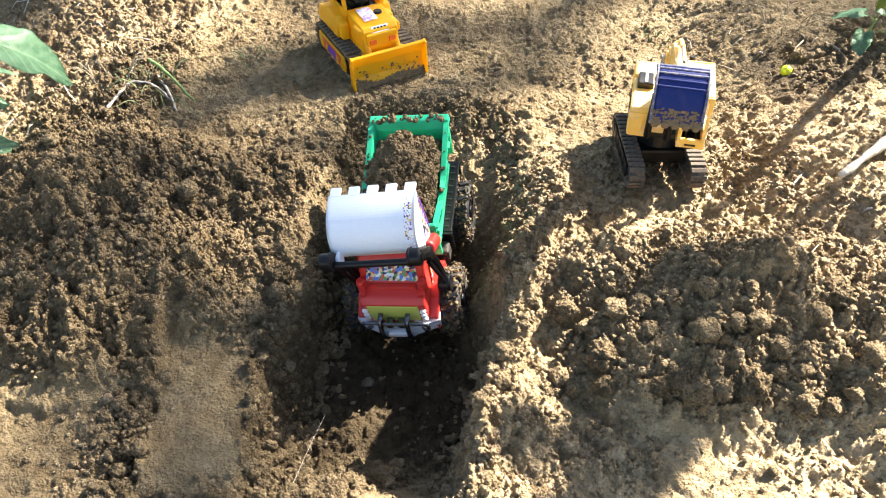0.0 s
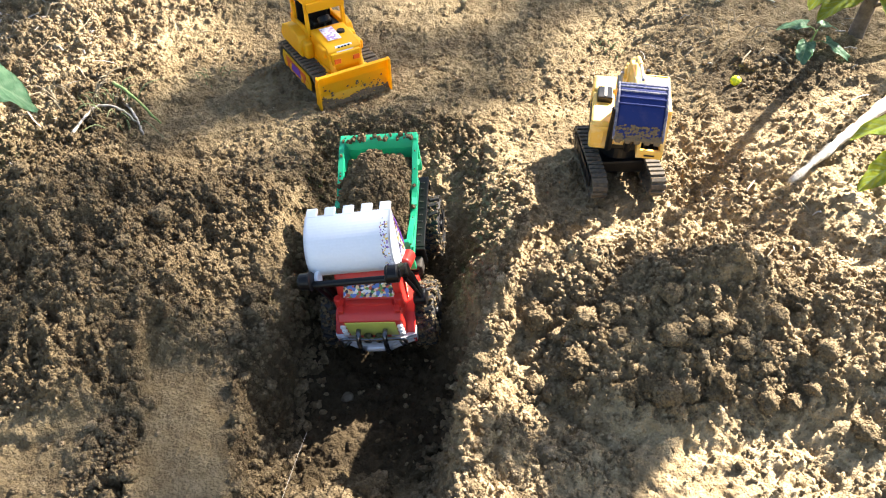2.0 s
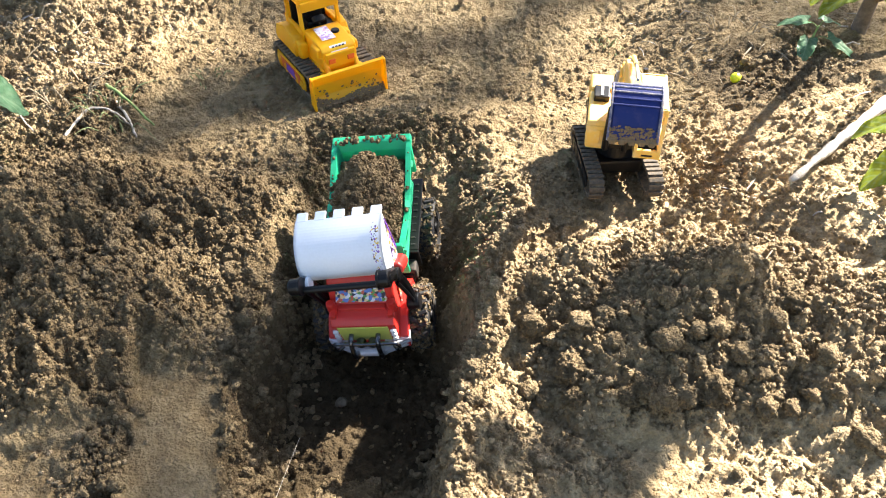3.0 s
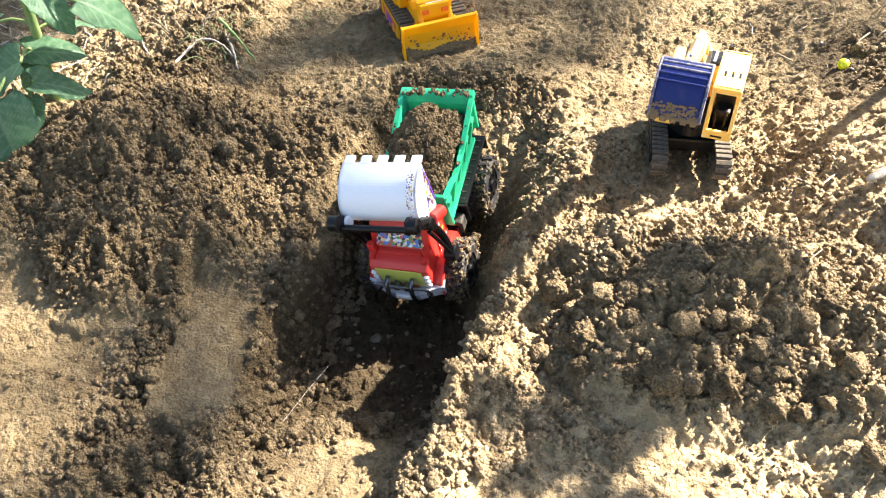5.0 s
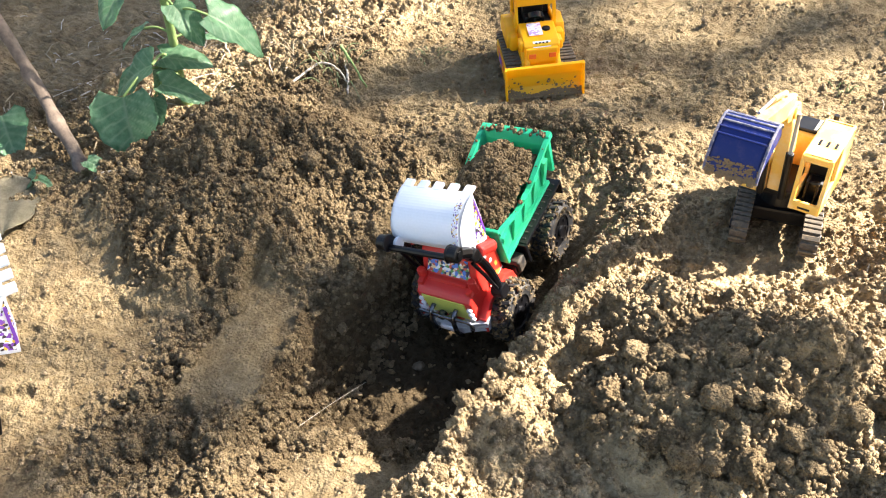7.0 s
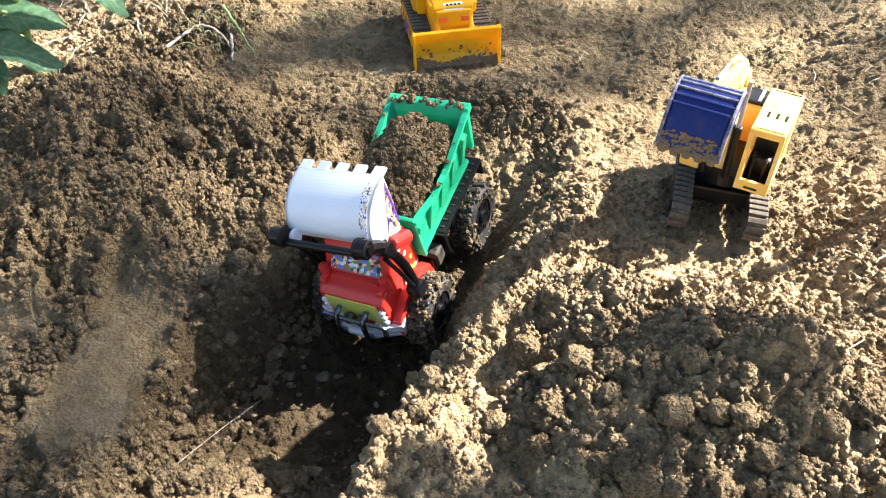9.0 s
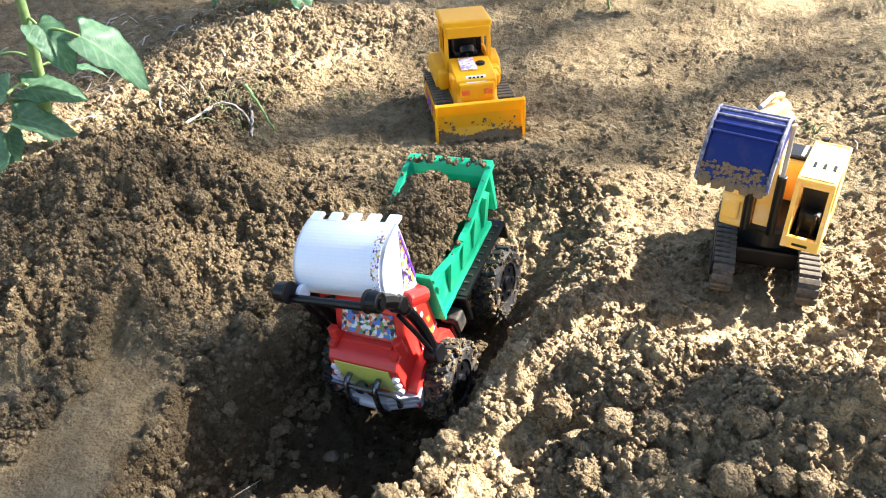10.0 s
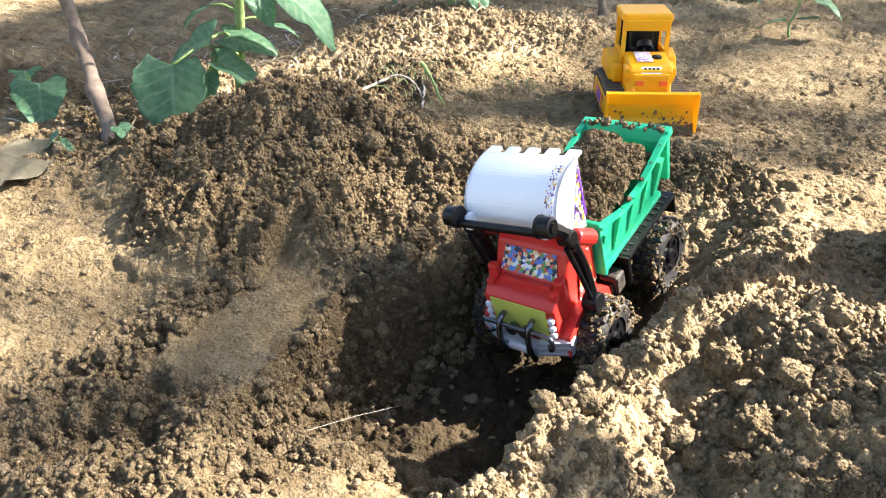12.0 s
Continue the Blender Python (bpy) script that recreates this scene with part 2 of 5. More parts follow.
def rod(p0, p1, r0, r1=None, seg=14, bev=0.0):
    p0, p1 = Vector(p0), Vector(p1)
    bm = bmesh.new()
    bmesh.ops.create_cone(bm, cap_ends=True, segments=seg, radius1=r0, radius2=r0 if r1 is None else r1, depth=(p1 - p0).length)
    if bev:
        rim = [e for e in bm.edges if abs(e.verts[0].co.z - e.verts[1].co.z) < 1e-7 and len(e.link_faces) == 2 and any(len(f.verts) > 4 for f in e.link_faces)]
        bmesh.ops.bevel(bm, geom=rim, offset=bev, segments=2, affect="EDGES", profile=0.5)
    turn = (p1 - p0).to_track_quat("Z", "Y").to_matrix().to_4x4()
    bmesh.ops.transform(bm, matrix=Matrix.Translation((p0 + p1) / 2) @ turn, verts=bm.verts)
    return bm


def tube(points, radii, seg=8):
    """A round bar along points; radii: one number or one for each point."""
    pts = [Vector(p) for p in points]
    if isinstance(radii, (int, float)):
        radii = [radii] * len(pts)
    bm = bmesh.new()
    rings = []
    side = None
    for i, p in enumerate(pts):
        d = (pts[min(i + 1, len(pts) - 1)] - pts[max(i - 1, 0)]).normalized()
        if side is None:
            side = d.orthogonal().normalized()
        side = (side - d * side.dot(d)).normalized()
        up = d.cross(side)
        rings.append([bm.verts.new(p + radii[i] * (math.cos(a) * side + math.sin(a) * up)) for a in (2 * math.pi * k / seg for k in range(seg))])
    for a, b in zip(rings, rings[1:]):
        for k in range(seg):
            bm.faces.new((a[k], a[(k + 1) % seg], b[(k + 1) % seg], b[k]))
    bm.faces.new(rings[0][::-1])
    bm.faces.new(rings[-1])
    return bm


def smooth_path(points, steps=6):
    pts = [Vector(p) for p in points]
    out = []
    for i in range(len(pts) - 1):
        a, b, c, d = pts[max(i - 1, 0)], pts[i], pts[i + 1], pts[min(i + 2, len(pts) - 1)]
        for k in range(steps):
            t = k / steps
            out.append(0.5 * (2 * b + (c - a) * t + (2 * a - 5 * b + 4 * c - d) * t * t + (3 * b - a - 3 * c + d) * t ** 3))
    return out + [pts[-1]]


def prism(outline, x0, x1, bev=0.002, seg=2):
    """A solid with the outline (y, z) from x0 to x1."""
    bm = bmesh.new()
    a = [bm.verts.new((x0, y, z)) for y, z in outline]
    b = [bm.verts.new((x1, y, z)) for y, z in outline]
    bm.faces.new(a)
    bm.faces.new(b[::-1])
    for i in range(len(a)):
        j = (i + 1) % len(a)
        bm.faces.new((a[j], a[i], b[i], b[j]))
    bmesh.ops.recalc_face_normals(bm, faces=bm.faces[:])
    if bev:
        bmesh.ops.bevel(bm, geom=bm.edges[:], offset=bev, segments=seg, affect="EDGES", profile=0.6)
    return bm


def plate(corners, thick):
    """A thin plate on four corners, thickened along its normal."""
    c = [Vector(p) for p in corners]
    nrm = (c[1] - c[0]).cross(c[3] - c[0]).normalized() * thick
    bm = bmesh.new()
    a = [bm.verts.new(p) for p in c]
    b = [bm.verts.new(p + nrm) for p in c]
    bm.faces.new(a[::-1])
    bm.faces.new(b)
    for i in range(4):
        j = (i + 1) % 4
        bm.faces.new((a[i], a[j], b[j], b[i]))
    return bm


# ---- ground ----
def hash2(ix, iy, seed):
    v = np.sin(ix * 127.1 + iy * 311.7 + seed * 74.7) * 43758.5453
    return v - np.floor(v)


def vnoise(x, y, scale, seed):
    """Smooth noise in -1..1 with cells of 1 / scale metres."""
    u, v = x * scale + 17.3 * seed, y * scale - 9.1 * seed
    iu, iv = np.floor(u), np.floor(v)
    fu, fv = u - iu, v - iv
    su, sv = fu * fu * (3 - 2 * fu), fv * fv * (3 - 2 * fv)
    a, b = hash2(iu, iv, seed), hash2(iu + 1, iv, seed)
    c, d = hash2(iu, iv + 1, seed), hash2(iu + 1, iv + 1, seed)
    return 2 * ((a * (1 - su) + b * su) * (1 - sv) + (c * (1 - su) + d * su) * sv) - 1


def knobs(x, y, size, seed):
    """Rounded knobs of that size packed side by side, 0..1."""
    u, v = x / size, y / size
    iu, iv = np.floor(u), np.floor(v)
    best = np.zeros_like(u)
    for di in (-1, 0, 1):
        for dj in (-1, 0, 1):
            ci, cj = iu + di, iv + dj
            px, py = ci + hash2(ci, cj, seed), cj + hash2(ci, cj, seed + 7)
            r = 0.45 + 0.45 * hash2(ci, cj, seed + 13)
            d2 = ((u - px) ** 2 + (v - py) ** 2) / (r * r)
            best = np.maximum(best, np.sqrt(np.clip(1 - d2, 0, 1)) * r)
    return best


def step(a, b, x):
    t = np.clip((x - a) / (b - a), 0, 1)
    return t * t * (3 - 2 * t)


def mound(x, y, cx, cy, rx, ry, turn, h, p=1.5):
    c, s = math.cos(radians(turn)), math.sin(radians(turn))
    u, v = ((x - cx) * c + (y - cy) * s) / rx, (-(x - cx) * s + (y - cy) * c) / ry
    d = np.clip(1 - (u * u + v * v) ** (p / 2), 0, 1)
    return h * d


RIDGE_Y = (0.20, 0.38, 0.46, 0.54, 0.61, 0.68, 0.78, 0.90, 1.00)
RIDGE_X = (-0.02, 0.015, 0.032, 0.048, 0.066, 0.095, 0.120, 0.150, 0.170)
RIDGE_H = (0.010, 0.025, 0.036, 0.038, 0.042, 0.056, 0.056, 0.024, 0.0)
FLOOR_Y = (0.10, 0.34, 0.40, 0.455, 0.515, 0.62, 0.70, 0.80, 0.95, 1.02, 1.15)
FLOOR_Z = (0.0, -0.022, -0.036, -0.052, -0.106, -0.122, -0.116, -0.09, -0.05, -0.03, 0.0)
LEFT_Y = (0.20, 0.36, 0.42, 0.50, 0.58, 0.66, 0.74, 0.85, 1.00)
LEFT_X = (-0.13, -0.15, -0.185, -0.195, -0.190, -0.172, -0.158, -0.155, -0.15)


def plot(x, y):
    """1 on the dug plot, fading to 0 on the plain ground far round it."""
    return step(3.6, 2.0, np.hypot(x, y - 0.8))


def sunlit_pale(x, y):
    """Paler soil on the sunny side: sunlight painted into the colour."""
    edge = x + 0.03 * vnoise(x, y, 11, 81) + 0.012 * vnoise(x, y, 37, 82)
    # The heap's shaded face is held darker within the painted sunlight.
    heap_shade = 0.36 * step(1.25, 0.55, np.sqrt(((edge - 0.27) / 0.20) ** 2 + ((y - 0.62) / 0.13) ** 2))
    return plot(x, y) * np.clip(step(-0.03, 0.05, edge) * step(1.12, 0.98, y) * (1 - heap_shade) * (0.78 + 0.22 * np.maximum(step(0.58, 0.50, y), step(0.42, 0.54, edge))) + 0.1 * step(0.53, 0.47, y) * step(-0.185, -0.145, edge) + 1.0 * step(-0.54, -0.64, edge - 0.47 * (y - 1.1)) * step(0.88, 0.98, y), 0, 1)


def damp_shade(x, y):
    """Damp soil by the trench and dark humus, with shade painted into the colour."""
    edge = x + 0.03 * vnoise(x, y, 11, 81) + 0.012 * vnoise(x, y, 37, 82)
    # Soil left of the trench: soft shade painted as a darker tone.
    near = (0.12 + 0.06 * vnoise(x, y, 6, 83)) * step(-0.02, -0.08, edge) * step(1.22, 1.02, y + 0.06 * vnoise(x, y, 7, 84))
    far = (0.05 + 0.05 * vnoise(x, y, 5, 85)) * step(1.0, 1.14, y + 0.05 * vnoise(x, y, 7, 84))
    # Bed beyond the bank: dark humus, darkened further for the shade there.
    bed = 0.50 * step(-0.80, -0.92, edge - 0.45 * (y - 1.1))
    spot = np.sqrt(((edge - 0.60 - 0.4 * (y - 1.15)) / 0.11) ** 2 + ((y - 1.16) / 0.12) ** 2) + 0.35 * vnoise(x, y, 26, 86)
    # Trench's left wall: its shade painted into the colour.
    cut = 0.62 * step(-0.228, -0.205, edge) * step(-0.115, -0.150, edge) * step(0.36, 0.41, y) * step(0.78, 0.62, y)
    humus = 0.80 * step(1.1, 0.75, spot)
    return np.maximum(np.maximum(np.maximum(near, far) * (1 - sunlit_pale(x, y)), bed), np.maximum(humus, cut)) * plot(x, y)


def ground_height(x, y, detail=True):
    """Height of the soil, how loose it is, and how damp- and shade-darkened."""
    wob = 0.012 * vnoise(x, y, 14, 3) + 0.007 * vnoise(x, y, 40, 4)
    z = 0.006 * vnoise(x, y, 2.3, 1) + 0.062 * step(0.40, 0.62, x) * step(0.3, 0.6, y)
    z = z + 0.03 * step(1.25, 1.6, y) * step(-0.35, -0.75, x + 0.25 * (y - 1.4)) * 0.4
    # heap beside the trench
    lh = np.maximum.reduce([
        mound(x, y, -0.470, 0.845, 0.24, 0.20, 15, 0.104, 1.3),
        mound(x, y, -0.405, 0.715, 0.20, 0.19, 30, 0.082, 1.3),
        mound(x, y, -0.290, 0.870, 0.17, 0.13, 20, 0.046, 1.5),
        mound(x, y, -0.590, 0.760, 0.16, 0.15, 0, 0.042, 1.5)])
    # heap on the far side
    rh = np.maximum.reduce([
        mound(x, y, 0.350, 0.665, 0.22, 0.17, -10, 0.088, 1.4),
        mound(x, y, 0.368, 0.662, 0.15, 0.13, 15, 0.116, 1.3),
        mound(x, y, 0.205, 0.705, 0.13, 0.10, 20, 0.078, 1.4),
        mound(x, y, 0.270, 0.600, 0.18, 0.11, -20, 0.058, 1.6),
        mound(x, y, 0.470, 0.600, 0.17, 0.14, 0, 0.040, 1.6)])
    rx, rhh = np.interp(y, RIDGE_Y, RIDGE_X), np.interp(y, RIDGE_Y, RIDGE_H)
    dr = (x + wob * 0.7 - rx) / 0.05
    rhh = rhh * step(0.0, 0.22, y)
    ridge = rhh * np.exp(-dr * dr * np.where(dr < 0, 4.0, 1.0))
    heap = np.maximum(np.maximum(lh, rh), ridge)
    far = mound(x, y, -0.62, 1.33, 0.20, 0.42, 14, 0.034, 1.8) + mound(x, y, -0.50, 1.56, 0.22, 0.16, 30, 0.030, 1.8) + mound(x, y, -0.82, 0.99, 0.12, 0.14, 0, 0.03, 1.8)
    low = mound(x, y, 0.0, 1.05, 0.30, 0.16, 0, 0.016, 1.6)
    z = z + heap + far * 0.9 + low
    # trench
    fz, lx = np.interp(y, FLOOR_Y, FLOOR_Z), np.interp(y, LEFT_Y, LEFT_X)
    inside = step(-0.020, 0.030, x + wob - lx) * step(-0.012, 0.028 + 0.03 * step(0.64, 0.74, y), rx - 0.012 - 0.030 * step(0.64, 0.74, y) - x - wob * 0.6) * step(1.16, 1.0, y) * step(0.05, 0.30, y)
    z = z * (1 - inside) + (fz + 0.004 * vnoise(x, y, 25, 9)) * inside
    rims = step(-0.075, -0.02, x + wob - lx) * (1 - inside) * step(0.02, -0.06, x - lx) * step(1.0, 0.8, y) * step(0.3, 0.42, y)
    z = z + 0.012 * rims
    # Damp floor, darkened further to paint the shade down in the trench.
    floor_wet_shade = inside * step(-0.03, -0.085, fz) * step(0.47, 0.56, y)
    # scraped strip beside the trench
    strip = step(0.055, 0.045, np.abs(x + wob * 0.7 - (-0.258 - 0.06 * (y - 0.5)))) * step(0.655, 0.595, y + 0.4 * (x + 0.26)) * step(0.40, 0.45, y + wob)
    z = z * (1 - strip) + (0.006 + 0.002 * vnoise(x, y, 30, 5)) * strip
    loose = np.clip(np.maximum(step(0.006, 0.03, heap), 0.75 * rims) * (1 - strip) + 0.80 * step(0.002, 0.016, far) + 0.35 * low / 0.016, 0, 1)
    loose = np.maximum(loose, 0.42 * step(0.45, 0.62, x) * step(-0.1, 0.3, vnoise(x, y, 9, 12)))
    bank = step(0.30, 0.0, np.abs(x + 0.70 - 0.45 * (y - 1.15))) * step(0.7, 0.95, y)
    loose = np.maximum(loose, bank * (0.35 + 0.5 * step(-0.3, 0.4, vnoise(x, y, 16, 15))))
    loose = np.maximum(loose, (0.16 + 0.52 * step(-0.45, 0.55, vnoise(x, y, 7, 13) + 0.5 * vnoise(x, y, 19, 14))) * (1 - strip) * (0.28 + 0.72 * step(1.12, 0.90, y)) * (1 - 0.9 * step(-0.33, -0.41, x + wob) * step(0.66, 0.56, y + wob + 0.2 * (x + 0.4))))
    edge = step(0.110, 0.075, np.abs(x + wob - (-0.262 - 0.06 * (y - 0.5)))) * (1 - strip) * step(0.20, 0.36, y) * step(0.75, 0.6, y)
    loose = np.maximum(loose, 0.85 * edge)
    loose = np.maximum(loose * (1 - 0.5 * floor_wet_shade), np.clip(4 * inside * (1 - inside) * 0.95 + inside * (0.4 + 0.5 * step(0.56, 0.48, y)) * (1 - floor_wet_shade), 0, 1))
    ramp_in = step(0.30, 0.34, y) * step(0.475, 0.445, y - 0.45 * (x + 0.10) + wob) * step(-0.165, -0.135, x + wob) * inside
    loose = loose * (1 - 0.92 * ramp_in)
    if detail:
        amp = 0.12 + 0.88 * loose
        wx, wy = x + 0.006 * vnoise(x, y, 60, 61) + 0.0030 * vnoise(x, y, 130, 63), y + 0.006 * vnoise(x, y, 60, 62) + 0.0030 * vnoise(x, y, 130, 64)
        lumps = 0.0120 * knobs(wx, wy, 0.050, 40) + 0.0170 * knobs(wx, wy, 0.026, 41) + 0.0160 * knobs(wx, wy, 0.0135, 42) + 0.0095 * knobs(wx, wy, 0.0075, 43)
        pits = 0.012 * step(0.30, 0.75, vnoise(wx, wy, 24, 65)) + 0.010 * step(0.25, 0.7, vnoise(wx, wy, 50, 66))
        amp = amp * (0.86 - 0.14 * step(-0.02, 0.06, x))
        z = z + amp * (0.0065 * vnoise(wx, wy, 30, 21) + 0.0036 * vnoise(x, y, 170, 24) + lumps - pits - 0.017)
        z = z + inside * (1 - 0.85 * ramp_in) * (0.0075 * knobs(wx, wy, 0.018, 47) + 0.0060 * knobs(wx, wy, 0.009, 48) - 0.005)
        # trodden and rolled soil: low crusts, scuffs and rows of tread marks
        firm = (1 - loose) * (1 - strip) * (1 - inside)
        crust = (0.30 + 0.70 * step(-0.55, 0.35, vnoise(wx, wy, 20, 26) + 0.5 * vnoise(wx, wy, 8, 27))) * (1 - 0.35 * step(0.40, 0.55, x))
        u, v = 0.90 * wx + 0.44 * wy, -0.44 * wx + 0.90 * wy
        z = z + firm * crust * (0.0055 * knobs(u * 0.65, v, 0.0078, 44) + 0.0045 * knobs(u * 0.6, v, 0.0150, 45) + 0.0048 * knobs(wx, wy, 0.0055, 46) - 0.004)
        z = z + firm * (0.0042 * vnoise(u * 0.35, v, 52, 28) + 0.0026 * vnoise(u * 0.5, v, 120, 29) + 0.0030 * vnoise(wx, wy, 30, 30))
        z = z - 0.55 * step(-0.31, -0.38, x) * step(0.64, 0.56, y) * firm * crust * (0.0055 * knobs(u * 0.65, v, 0.0078, 44) + 0.0045 * knobs(u * 0.6, v, 0.0150, 45) + 0.0048 * knobs(wx, wy, 0.0055, 46) - 0.004)
        rows = step(0.1, 0.5, vnoise(x, y, 7, 36)) * step(0.80, 0.95, y) * step(0.30, 0.15, x)
        z = z + firm * rows * 0.0013 * np.sin(2 * math.pi * (0.55 * wx + 0.84 * wy) / 0.0105) + 0.0008 * vnoise(x, y, 90, 25)
    return z, loose, floor_wet_shade


def spaced(dense, step_in, lo, hi, grow, soft_to=None, soft_lo=9):
    """Grid lines: even inside the dense stretch, then growing out to lo and hi."""
    mid = list(np.arange(dense[0], dense[1], step_in))
    s, v, up = step_in, mid[-1], []
    while v < hi:
        s *= 1.008 if soft_to and v < soft_to else grow
        v += s
        up.append(v)
    s, v, down = step_in, mid[0], []
    while v > lo:
        s *= 1.012 if soft_to and v > soft_lo else grow
        v -= s
        down.append(v)
    return np.array(down[::-1] + mid + up)


GRID = []


def big_mesh(name, co, faces):
    """A mesh from arrays of points and of alike faces."""
    me = bpy.data.meshes.new(name)
    count, sides = faces.shape
    me.vertices.add(len(co))
    me.vertices.foreach_set("co", np.ascontiguousarray(co, dtype=np.float32).reshape(-1))
    me.loops.add(count * sides)
    me.loops.foreach_set("vertex_index", np.ascontiguousarray(faces, dtype=np.int32).reshape(-1))
    me.polygons.add(count)
    me.polygons.foreach_set("loop_start", np.arange(0, count * sides, sides, dtype=np.int32))
    me.update(calc_edges=True)
    return me


def build_ground():
    xs = spaced((-0.70, 0.60), 0.0020, -60, 60, 1.09, 1.2, -1.5)
    ys = spaced((0.30, 1.28), 0.0020, -60, 80, 1.09, 2.3)
    gx, gy = np.meshgrid(xs, ys)
    z, loose, wet_shade = ground_height(gx, gy)
    nx, ny = len(xs), len(ys)
    co = np.stack([gx, gy, z], -1).reshape(-1, 3)
    i = np.arange(nx * ny).reshape(ny, nx)
    quads = np.stack([i[:-1, :-1], i[:-1, 1:], i[1:, 1:], i[1:, :-1]], -1).reshape(-1, 4)
    me = big_mesh("ground", co, quads)
    GRID.extend((xs, ys, z))
    # Attribute 'dry' holds the painted sunlight and also lessens the loose soil's darker tone.
    dry = sunlit_pale(gx, gy)
    # Damp tone together with the shade painted beside the trench.
    damp = damp_shade(gx, gy)
    for key, val in (("loose", loose * (1 - 0.70 * dry)), ("wet_shade", np.maximum(wet_shade, damp)), ("dry", dry)):
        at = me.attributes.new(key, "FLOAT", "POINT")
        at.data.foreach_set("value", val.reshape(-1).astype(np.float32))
    me.polygons.foreach_set("use_smooth", np.ones(len(me.polygons), dtype=bool))
    me.materials.append(SOIL)
    return tagged(new("ground", me), "bare sandy brown soil, dug and heaped", "ground", kind="structure")


def soil_z(x, y):
    xs, ys, z = GRID
    i, j = int(np.clip(np.searchsorted(xs, x) - 1, 0, len(xs) - 2)), int(np.clip(np.searchsorted(ys, y) - 1, 0, len(ys) - 2))
    u, v = (x - xs[i]) / (xs[i + 1] - xs[i]), (y - ys[j]) / (ys[j + 1] - ys[j])
    return float((z[j, i] * (1 - u) + z[j, i + 1] * u) * (1 - v) + (z[j + 1, i] * (1 - u) + z[j + 1, i + 1] * u) * v)


def ico(sub, r=1.0):
    bm = bmesh.new()
    bmesh.ops.create_icosphere(bm, subdivisions=sub, radius=r)
    bm.verts.ensure_lookup_table()
    v = np.array([p.co[:] for p in bm.verts])
    f = np.array([[p.index for p in q.verts] for q in bm.faces])
    bm.free()
    return v, f


def crumb_tone(p):
    """Crumbs are as pale as the soil they lie on."""
    loose = ground_height(p[:, 0], p[:, 1], False)[1]
    # Follows the sunlight and shade painted on the soil below.
    return np.clip(np.maximum(sunlit_pale(p[:, 0], p[:, 1]), 1.25 - 1.25 * loose) - 0.9 * damp_shade(p[:, 0], p[:, 1]), 0, 1)


def build_crumbs():
    """Crumbs of soil, thickest on the heaps and gathered in drifts."""
    rng = np.random.default_rng(5)
    co, fa, base = [], [], 0
    for count, sub, lo, hi in ((46000, 1, 0.0012, 0.0042), (3400, 2, 0.0024, 0.0054), (320, 2, 0.0045, 0.0085)):
        v, f = ico(sub)
        x, y = rng.uniform(-0.95, 0.75, count * 5), 0.28 + 1.45 * rng.uniform(0, 1, count * 5) ** 1.3
        z, loose, wet_shade = ground_height(x, y)
        drift = 0.35 + 0.65 * step(-0.3, 0.4, vnoise(x, y, 18, 71) + 0.6 * vnoise(x, y, 45, 72))
        keep = rng.uniform(0, 1, count * 5) < np.clip(loose ** 1.4, 0.02, 1) * drift * (1 - 0.8 * (wet_shade > 0.2))
        x, y, z = x[keep][:count], y[keep][:count], z[keep][:count]
        k = len(x)
        r = lo + (hi - lo) * rng.uniform(0, 1, k) ** 2.0
        lump = 1 + 0.72 * (rng.uniform(0, 1, (k, len(v))) - 0.5)
        sq = rng.uniform(0.6, 1.35, (k, 3))
        ang = rng.uniform(0, 2 * np.pi, k)
        p = v[None] * lump[..., None] * sq[:, None, :] * r[:, None, None]
        px = p[..., 0] * np.cos(ang)[:, None] - p[..., 1] * np.sin(ang)[:, None]
        py = p[..., 0] * np.sin(ang)[:, None] + p[..., 1] * np.cos(ang)[:, None]
        p = np.stack([px + x[:, None], py + y[:, None], p[..., 2] + (z + 0.30 * r)[:, None]], -1).reshape(-1, 3)
        co.append(p)
        fa.append((f[None] + (np.arange(k) * len(v))[:, None, None]).reshape(-1, 3) + base)
        base += len(p)
    v, f = ico(2)
    k = 1500
    y = rng.uniform(0.37, 0.92, k)
    side = rng.uniform(0, 1, k) < 0.62
    x = np.where(side, np.interp(y, LEFT_Y, LEFT_X) + rng.normal(0.014, 0.014, k), np.interp(y, RIDGE_Y, RIDGE_X) - 0.02 + rng.normal(0, 0.018, k))
    near = rng.uniform(0, 1, k) < 0.22
    along = rng.uniform(-0.17, -0.045, k)
    x, y = np.where(near, along, x), np.where(near, 0.452 + 0.55 * (along + 0.155) + rng.normal(0, 0.014, k), y)
    r = 0.0022 + 0.0050 * rng.uniform(0, 1, k) ** 2.4
    z = ground_height(x, y)[0]
    p = v[None] * (1 + 0.75 * (rng.uniform(0, 1, (k, len(v), 1)) - 0.5)) * rng.uniform(0.65, 1.3, (k, 1, 3)) * r[:, None, None]
    p = (p + np.stack([x, y, z + 0.25 * r], -1)[:, None, :]).reshape(-1, 3)
    co.append(p)
    fa.append((f[None] + (np.arange(k) * len(v))[:, None, None]).reshape(-1, 3) + base)
    me = big_mesh("soil_crumbs", np.concatenate(co), np.concatenate(fa))
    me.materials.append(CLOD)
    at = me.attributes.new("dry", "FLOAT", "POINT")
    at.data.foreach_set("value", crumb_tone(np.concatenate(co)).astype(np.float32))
    return tagged(new("soil_crumbs", me), "loose crumbs of brown soil on the heaps", "soil", kind="stuff")


ground = build_ground()
crumbs = build_crumbs()


